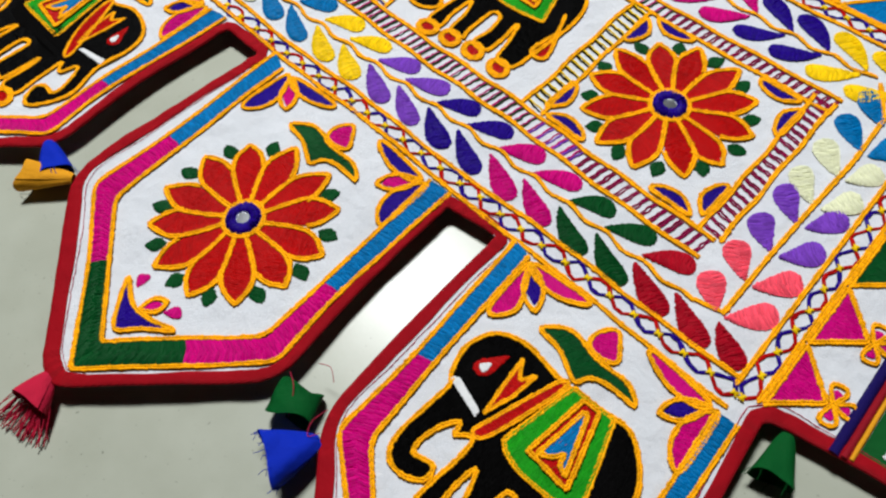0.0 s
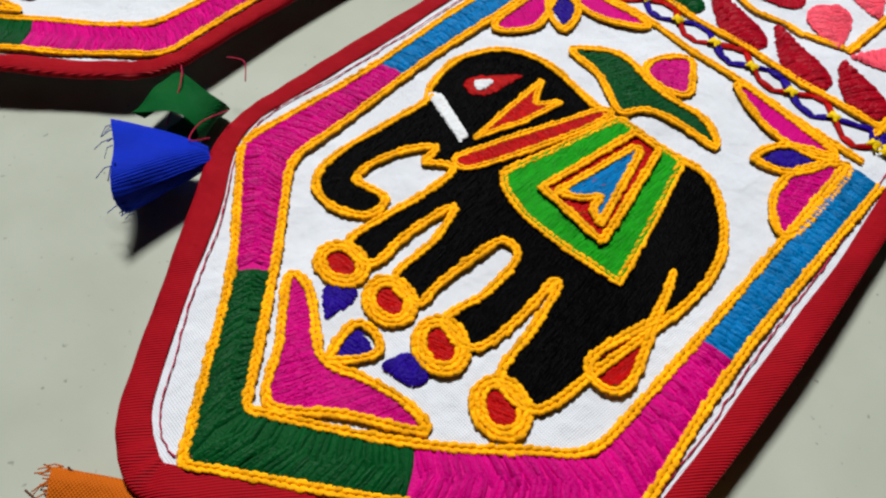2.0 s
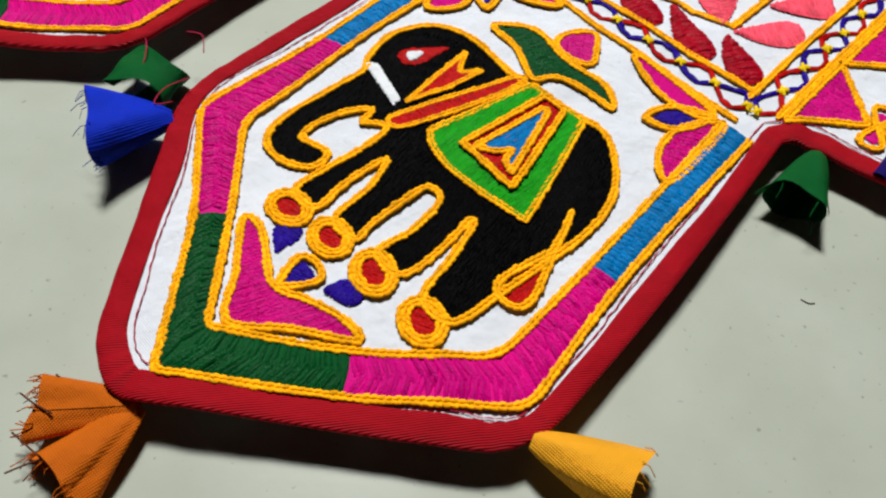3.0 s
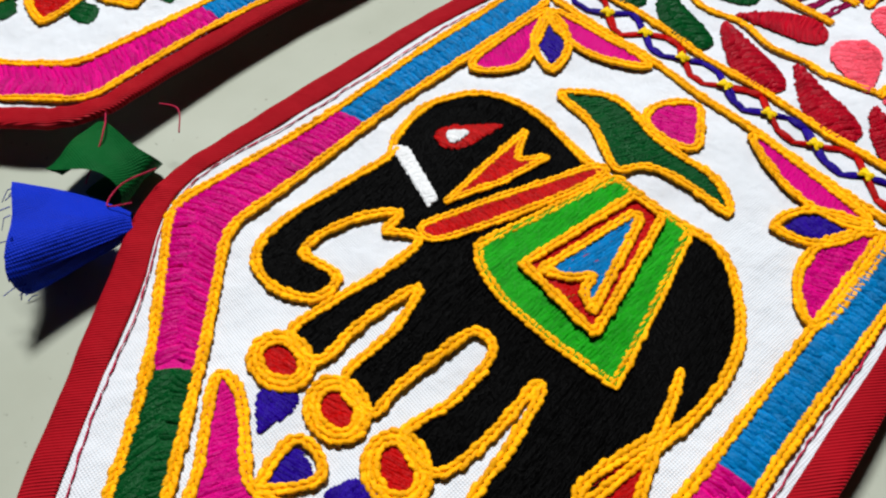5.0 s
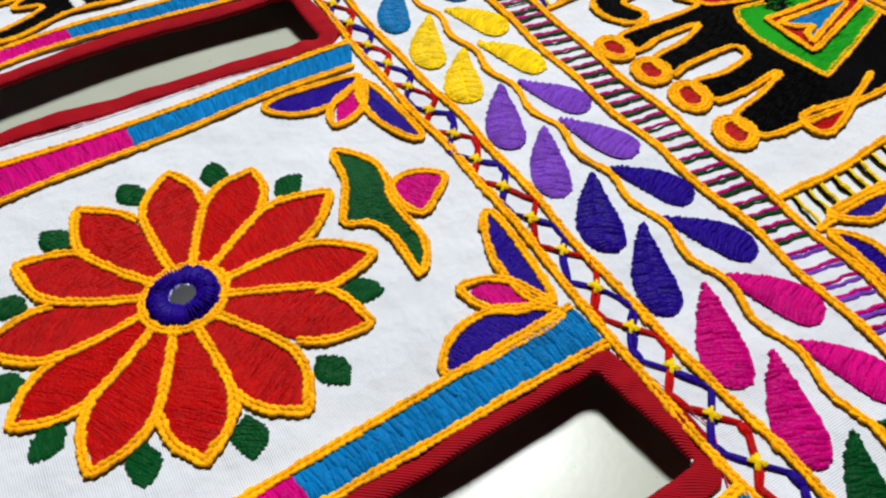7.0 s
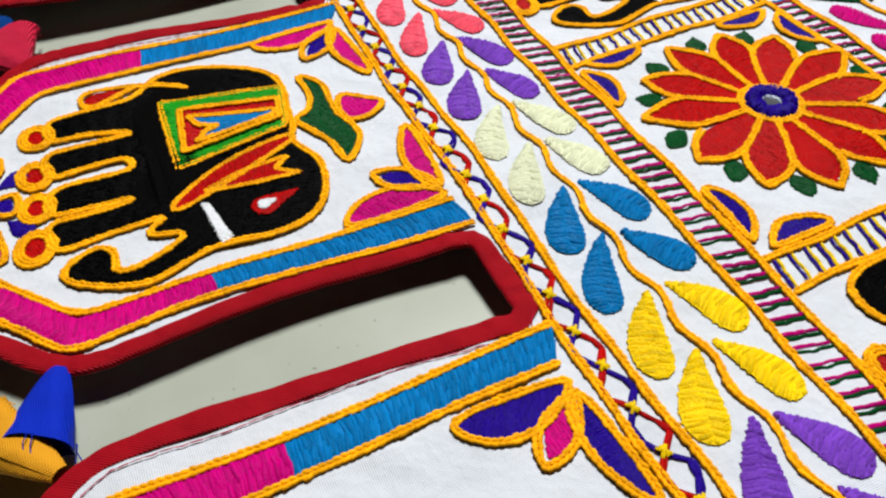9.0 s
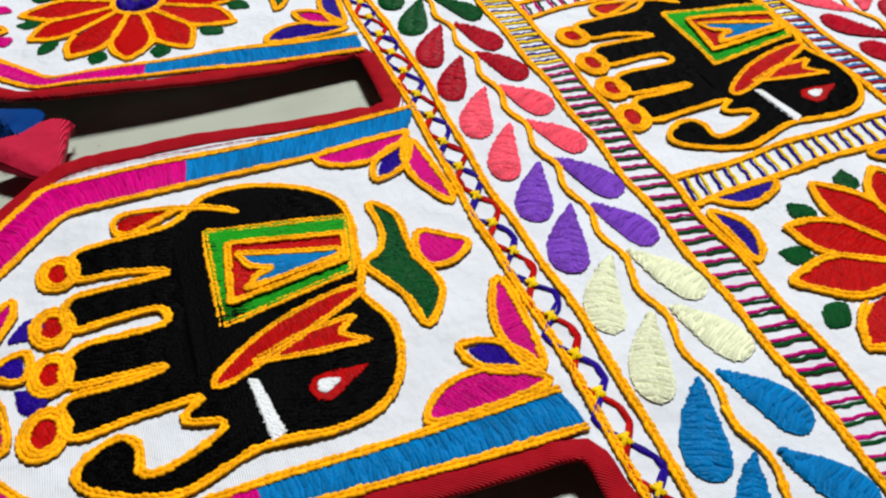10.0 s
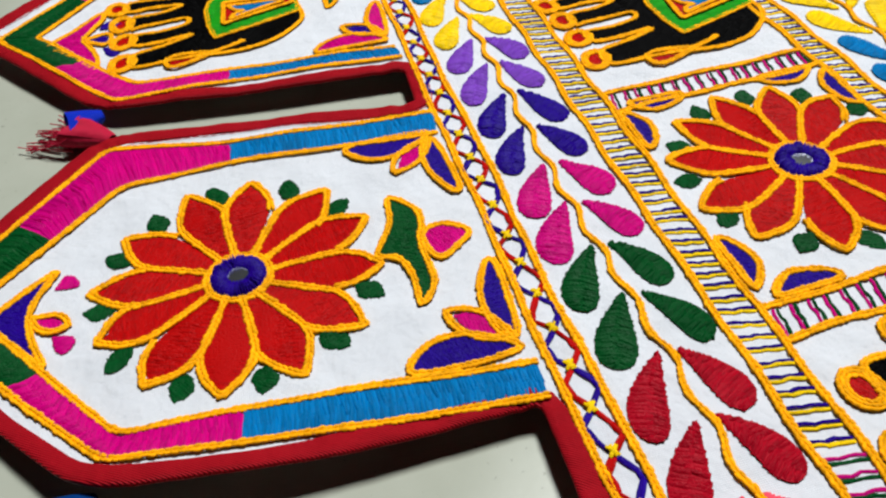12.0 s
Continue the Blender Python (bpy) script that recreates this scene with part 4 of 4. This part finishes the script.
# squares between the dividers
for k in range(6):
    xc = 10.45 if k == 0 else 10.86 - 10.83 * k
    if k % 2 == 0:
        yt = float(y_top(xc))
        flower(xc + (-0.25, -0.18, -0.06)[k // 2], (18.1, 18.15, 17.95)[k // 2], (15.0, 17.5, 12.0)[k // 2], 0.95)
        hw, lo, hi = 4.55 if k == 0 else 4.8, 13.62, yt
        for sx in (-1, 1):
            for y0, sy in ((lo, 1), (hi, -1)):
                g = group_part("corner_bud", toran)
                cxn = xc + sx * hw
                one = smooth([(cxn - sx * 0.5, y0 + sy * 0.15), (cxn - sx * 1.6, y0 + sy * 0.1), (cxn - sx * 2.6, y0 + sy * 0.12), (cxn - sx * 2.3, y0 + sy * 0.55), (cxn - sx * 1.3, y0 + sy * 0.75)], True, 4)
                two = smooth([(cxn - sx * 0.1, y0 + sy * 0.55), (cxn - sx * 0.05, y0 + sy * 1.6), (cxn - sx * 0.1, y0 + sy * 2.5), (cxn - sx * 0.5, y0 + sy * 2.3), (cxn - sx * 0.75, y0 + sy * 1.3)], True, 4)
                part("half_leaf", stitched(one, 80, 0.075, 0.9, 0.07, 0.1), NAVY, g)
                part("half_leaf", stitched(two, 20, 0.075, 0.9, 0.07, 0.1), NAVY, g)
                chain_part("outline", [(one, True), (two, True)], g, base=0.05, width=0.24)
    else:
        elephant({1: (-0.45, 17.45), 3: (-22.0, 17.55), 5: (-43.4, 17.35)}[k], -1 if k == 3 else 1, "stooping" if k == 3 else "upright")

# upper leaf band and what lies past it
UP = [YELLOW, NAVY, MAGENTA, GREEN, CRIMSON, PURPLE, NAVY, MAGENTA, GREEN, CRIMSON, SALMON, PURPLE, CREAM, BLUE, YELLOW, PURPLE, NAVY]
x = np.arange(16.3, X_LEFT, -0.25)
chain_part("vine_stem", [(np.stack([x, y_top(x) + 3.25 + 0.14 * np.sin((x - 1) * 3.0)], 1), False)], toran, width=0.2, step=0.18)
for k, mat in enumerate(UP):
    for j in range(2):
        r = 17.65 - 4.0 * k - 2.0 * j
        yb = float(y_top(r))
        leaf((r, yb + 3.05), (r - 2.1, yb + 1.65), mat, wide=1.02, curve=0.12)
        leaf((r + 0.1, yb + 3.5), (r - 2.2, yb + 4.8), mat, wide=1.06, curve=-0.12)
for off in (5.35, 6.4):
    chain_part("chain_line", [(np.stack([np.arange(-62, 17.0, 0.5), y_top(np.arange(-62, 17.0, 0.5)) + off], 1), False)], toran, width=0.24)
lozenge(-61.0, 16.5, 28.33, turn=lambda p: np.stack([p[:, 0], p[:, 1] + 0.018 * (p[:, 0] - 10)], 1))
for k in range(23):
    xk = 15.8 - 3.4 * k
    yb = float(y_top(xk)) + 6.6
    tri = [(xk, yb), (xk - 3.3, yb - 0.1), (xk - 1.65, yb + 2.1)]
    part("triangle", stitched(tri, 88, 0.09, 0.9, 0.06, 0.13), (BLUE, YELLOW, MAGENTA, GREEN)[k % 4], toran)
    chain_part("chain_line", [(np.array(tri), True)], toran, width=0.25, base=0.05)

# ---- the end of the band: leaves, braid and triangles going up the side ----
shear = lambda p: np.stack([np.asarray(p, float)[:, 0] - 0.05 * (np.asarray(p, float)[:, 1] - 9.0), np.asarray(p, float)[:, 1]], 1)
chain_part("vine_stem", [(np.array([(18.25, 10.8), (18.1, 14.0), (18.05, 17.0), (18.05, 21.0), (17.8, 24.0), (16.6, 25.7)]), False)], toran, width=0.24)
chain_part("vine_stem", [(np.array([(17.0, 10.6), (17.7, 10.7), (18.25, 10.85)]), False)], toran, width=0.2)
for y0, mat in ((10.7, SALMON), (14.55, PURPLE), (17.75, CREAM), (21.6, BLUE)):
    for j in range(2):
        yy = y0 + 1.95 * j
        sh = -0.06 * (yy - 11)
        leaf((18.0, yy), (16.75 + sh * 0.6, yy + 1.42), mat, wide=1.15, curve=0.12)
        leaf((18.4, yy), (19.8 + sh * 1.2, yy + 1.6), mat, wide=1.15, curve=-0.12)
for xo in (20.3, 21.3):
    chain_part("chain_line", [(shear([(xo, y) for y in np.arange(8.7, 29.0, 0.5)]), False)], toran, width=0.24)
swap = lambda p: shear(np.stack([20.8 + np.asarray(p)[:, 1], np.asarray(p)[:, 0]], 1))
lozenge(8.4, 28.5, 0.0, turn=swap)
for k, mat in enumerate((MAGENTA, MAGENTA, GREEN, BLUE, YELLOW)):
    y0 = 8.78 + 3.27 * k
    tri = shear([(21.5, y0), (21.5, y0 + 3.15), (23.25, y0 + 1.6)])
    part("triangle", stitched(tri, 5, 0.085, 0.9, 0.06, 0.12), mat, toran)
    chain_part("chain_line", [(tri, True)], toran, width=0.25, base=0.05)
    g = group_part("trefoil", toran)
    c = tri[2] + [0.18, 0.1]
    lines = []
    for a in (-75, 15, 100):
        d = np.array([math.cos(radians(a)), math.sin(radians(a))])
        inner, _ = teardrop(c + d * 0.15, c + d * 0.62, 0.42, 0.0)
        part("petal", stitched(inner, a + 60, 0.075, 0.8, 0.06, 0.1), MAGENTA, g)
        lines.append((teardrop(c, c + d * 0.88, 0.78, 0.0)[0], True))
    chain_part("outline", lines, g, base=0.05, width=0.2, step=0.16)


def band_cloth(name, x0, x1, y0, y1, mat, z, label):
    nx, ny = 8, 50
    xs, ys = np.linspace(0, 1, nx), np.linspace(y0, y1, ny)
    v = []
    for y in ys:
        for u in xs:
            edge = math.sin(math.pi * u) ** 0.5
            v.append((x0 + (x1 - x0) * u - 0.07 * (y - 9), y, z * edge))
    return part(name, Bag().add(v, grid_faces(1, ny, nx)[:, ::-1]), mat, toran, label)


NAVY_CLOTH, RED_CLOTH = satin("navy_cloth", (0.012, 0.006, 0.10)), satin("red_cloth", (0.32, 0.01, 0.02))
GREEN_CLOTH = satin("green_cloth", (0.006, 0.10, 0.02))
band_cloth("navy_piping", 24.12, 24.55, 8.9, 30.0, NAVY_CLOTH, 0.16, "navy cloth piping")
band_cloth("red_piping", 24.55, 24.85, 9.0, 30.0, RED_CLOTH, 0.14, "dark red cloth piping")
band_cloth("yellow_piping", 24.85, 25.05, 9.1, 30.0, T_YELLOW, 0.12, "yellow cloth piping")
band_cloth("green_panel", 25.07, 31.5, 9.4, 30.0, GREEN_CLOTH, 0.06, "green cloth side panel")
for c, ang in (((26.3, 10.4), 30), ((26.1, 12.2), 80), ((27.6, 11.3), 10)):
    bl, _ = teardrop((c[0] - 0.6, c[1] - 0.4), (c[0] + 0.6, c[1] + 0.4), 1.0)
    part("white_blob", stitched(bl, ang, 0.1, 0.7, 0.12, 0.15, 0.08), WHITEYARN, toran)


# ---- tassels of folded cloth at the flaps' corners ----
def cone(anchor, mouth, wide, mat, label, roll=0.0, fray=0, start=0.8, flat=0.75, fold=0.10):
    """A cone of rolled cloth lying on the floor, open at its mouth, with frayed ends."""
    a, m = np.array(anchor, float), np.array(mouth, float)
    d = m - a
    long = np.linalg.norm(d)
    d /= long
    s = np.array([-d[1], d[0]])
    g = group_part("tassel", toran, label)
    rows, cols = 12, 30
    v = []
    for i in range(rows):
        u = i / (rows - 1)
        r = 0.22 + (wide / 2 - 0.22) * u ** 0.8
        for j in range(cols):
            w = j / (cols - 1) * 2 * math.pi * 1.08 + roll
            rr = r * (1 + fold * u * math.sin(3 * w + roll) + (fold - 0.1) * 0.6 * u * math.sin(7 * w) + 0.05 * math.sin(5 * w + 4 * u)) * (1 - 0.07 * j / cols)
            hgt = rr * flat
            z0 = start * (1 - u) + (wide / 2 * flat * 1.02) * u
            ext = 0.12 * math.sin(2 * w + 1) * u
            p = a + d * (u * long + ext * long * 0.5) + s * rr * math.cos(w)
            v.append((p[0], p[1], max(0.03, z0 + hgt * math.sin(w))))
    part("cloth_cone", Bag().add(v, grid_faces(1, rows, cols)), mat, g, on_cloth=False)
    if fray:
        bag = Bag()
        for k in range(fray):
            w = RNG.uniform(0, 2 * math.pi)
            p = m + s * wide / 2 * math.cos(w) * 0.95 - d * 0.1
            z = wide / 2 * flat * (1.02 + 0.95 * math.sin(w))
            e = d * RNG.uniform(0.15, 0.55) + s * RNG.uniform(-0.2, 0.2)
            q = np.array([p, p + e * 0.5 + s * RNG.uniform(-0.05, 0.05), p + e])
            cord(bag, q, 0.03, 0.0, 4, zs=np.maximum(0.03, [z, z * 0.95, z * 0.8]))
        part("frayed_threads", bag, mat, g, on_cloth=False)
    return g


def fringe(anchor, mouth, wide, mat, label, count=60):
    """A tassel gathered at its head that ends in loose threads."""
    g = cone(anchor, np.array(anchor) + (np.array(mouth) - np.array(anchor)) * 0.55, wide * 0.75, mat, label, 0.7)
    a, m = np.array(anchor, float), np.array(mouth, float)
    d = m - a
    s = np.array([-d[1], d[0]]) / np.linalg.norm(d)
    bag = Bag()
    for k in range(count):
        o = RNG.uniform(-0.5, 0.5)
        p0, p2 = a + d * 0.45 + s * o * wide * 0.7, a + d * RNG.uniform(0.85, 1.08) + s * o * wide * 1.25
        p1 = (p0 + p2) / 2 + s * RNG.uniform(-0.12, 0.12)
        z = RNG.uniform(0.25, 0.85)
        cord(bag, smooth([p0, p1, p2 + s * RNG.uniform(-0.1, 0.1)], False, 4), 0.055, 0.0, 4, zs=np.maximum(0.04, np.linspace(z, RNG.uniform(0.04, 0.35), 9)))
    part("fringe", bag, mat, g, on_cloth=False)


def loop(anchor, far, wide, mat, label):
    """A strip of cloth folded over into a loop."""
    g = group_part("tassel", toran, label)
    a, f = np.array(anchor, float), np.array(far, float)
    d = (f - a)
    long = np.linalg.norm(d)
    d /= long
    s = np.array([-d[1], d[0]])
    rows, cols = 26, 8
    v = []
    for i in range(rows):
        w = i / (rows - 1) * math.pi * 1.75 - 0.5
        c = a + d * (long * 0.5 - math.cos(w) * long * 0.55)
        z = 0.62 + 0.52 * math.sin(w)
        for j in range(cols):
            o = (j / (cols - 1) - 0.5) * wide * (1 + 0.25 * math.sin(w * 2))
            q = c + s * o
            v.append((q[0], q[1], max(0.03, z + 0.06 * math.sin(5 * o + 2 * w))))
    part("cloth_loop", Bag().add(v, grid_faces(1, rows, cols)), mat, g, on_cloth=False)


cone((10.45, -3.85), (9.65, -5.7), 2.5, T_BLUE, "blue cloth tassel rolled into a cone", 0.4, 24)
loop((7.7, -3.9), (9.3, -3.2), 1.25, T_GREEN, "green cloth tassel folded into a loop")
cone((17.0, -8.8), (15.6, -10.4), 1.5, T_ORANGE, "orange cloth tassel with frayed edge", 1.2, 50, 0.6, 0.6, 0.22)
cone((17.0, -8.8), (17.3, -10.9), 1.8, T_ORANGE, "orange cloth tassel folded over, with frayed edge", 2.6, 24, 0.5, 0.5, 0.25)
cone((23.2, -3.2), (25.3, -2.3), 1.8, T_YELLOW, "yellow cloth tassel rolled into a cone", 2.0, 10)
cone((22.8, 8.4), (23.3, 6.6), 1.7, T_GREEN, "dark green cloth tassel", 0.3, 8)
cone((-7.3, -3.8), (-9.3, -5.3), 1.7, T_YELLOW, "yellow cloth tassel rolled into a cone", 0.9, 6)
cone((-10.1, -3.5), (-8.2, -4.2), 1.7, T_BLUE, "blue cloth tassel with dark inside", 0.2, 6)
fringe((0.5, -9.6), (1.2, -12.0), 2.4, T_PINK, "pink fringed tassel")
cone((-27.0, -3.4), (-26.3, -4.5), 2.1, T_TEAL, "dark blue ruffled cloth tassel with frayed edge", 0.3, 170, 0.8, 0.62, 0.36)
cone((-23.7, -3.3), (-25.4, -3.8), 2.9, T_PINK, "salmon pink ribbed cloth tassel", 0.5, 10, 0.7, 0.5, 0.14)
fringe((-41.6, -3.6), (-43.9, -6.3), 2.0, T_PINK, "pink fringed tassel")
cone((-43.4, -4.0), (-43.0, -5.2), 1.6, T_BLUE, "dark blue cloth tassel", 0.5, 4)

# ---- loose threads and a hair on the floor ----
BROWN_FIBRE = yarn("brown_thread", (0.10, 0.028, 0.012))
for pts in ([(15.3, -10.52), (15.7, -10.42), (16.15, -10.25)], [(16.0, -11.04), (16.6, -10.92), (17.5, -10.71)], [(16.7, -11.53), (16.8, -11.17), (16.9, -10.87)], [(15.4, -9.76), (15.6, -9.74), (15.85, -9.78)]):
    curve = smooth(pts, False, 5)
    part("loose_thread", cord(Bag(), curve, 0.045, 0.0, 5, zs=np.full(len(curve), TOP)), BROWN_FIBRE, toran, "brown frayed thread", on_cloth=False)
for pts, zs, nm in (([(7.6, -2.9), (8.2, -3.2), (8.6, -3.7), (8.8, -4.1)], [1.1, 1.25, 1.0, 0.7], "loose_thread"), ([(9.2, -2.0), (8.7, -1.7), (8.2, -1.9)], [1.15, 1.3, 1.2], "loose_thread"), ([(9.9, -2.9), (9.8, -3.6), (10.1, -4.1), (10.35, -3.7)], [1.25, 1.22, 1.2, 1.2], "loose_thread")):
    part(nm, cord(Bag(), smooth(pts, False, 5), 0.035, 0.0, 5, zs=np.interp(np.linspace(0, 1, 5 * (len(pts) - 1) + 1), np.linspace(0, 1, len(pts)), zs)), REDTHREAD, toran, on_cloth=False)
HAIR = material("dark_fibre", (0.02, 0.02, 0.02), 0.6)
fibre = Bag()
cord(fibre, smooth([(25.0, 4.75), (25.2, 4.8), (25.3, 4.92)], False, 4), 0.03, 0.02, 4, zs=np.full(9, 0.02))
tagged(new("lint", fibre.mesh("lint", HAIR, on_cloth=False)), "tiny dark fibre lying on the tile floor", "lint")
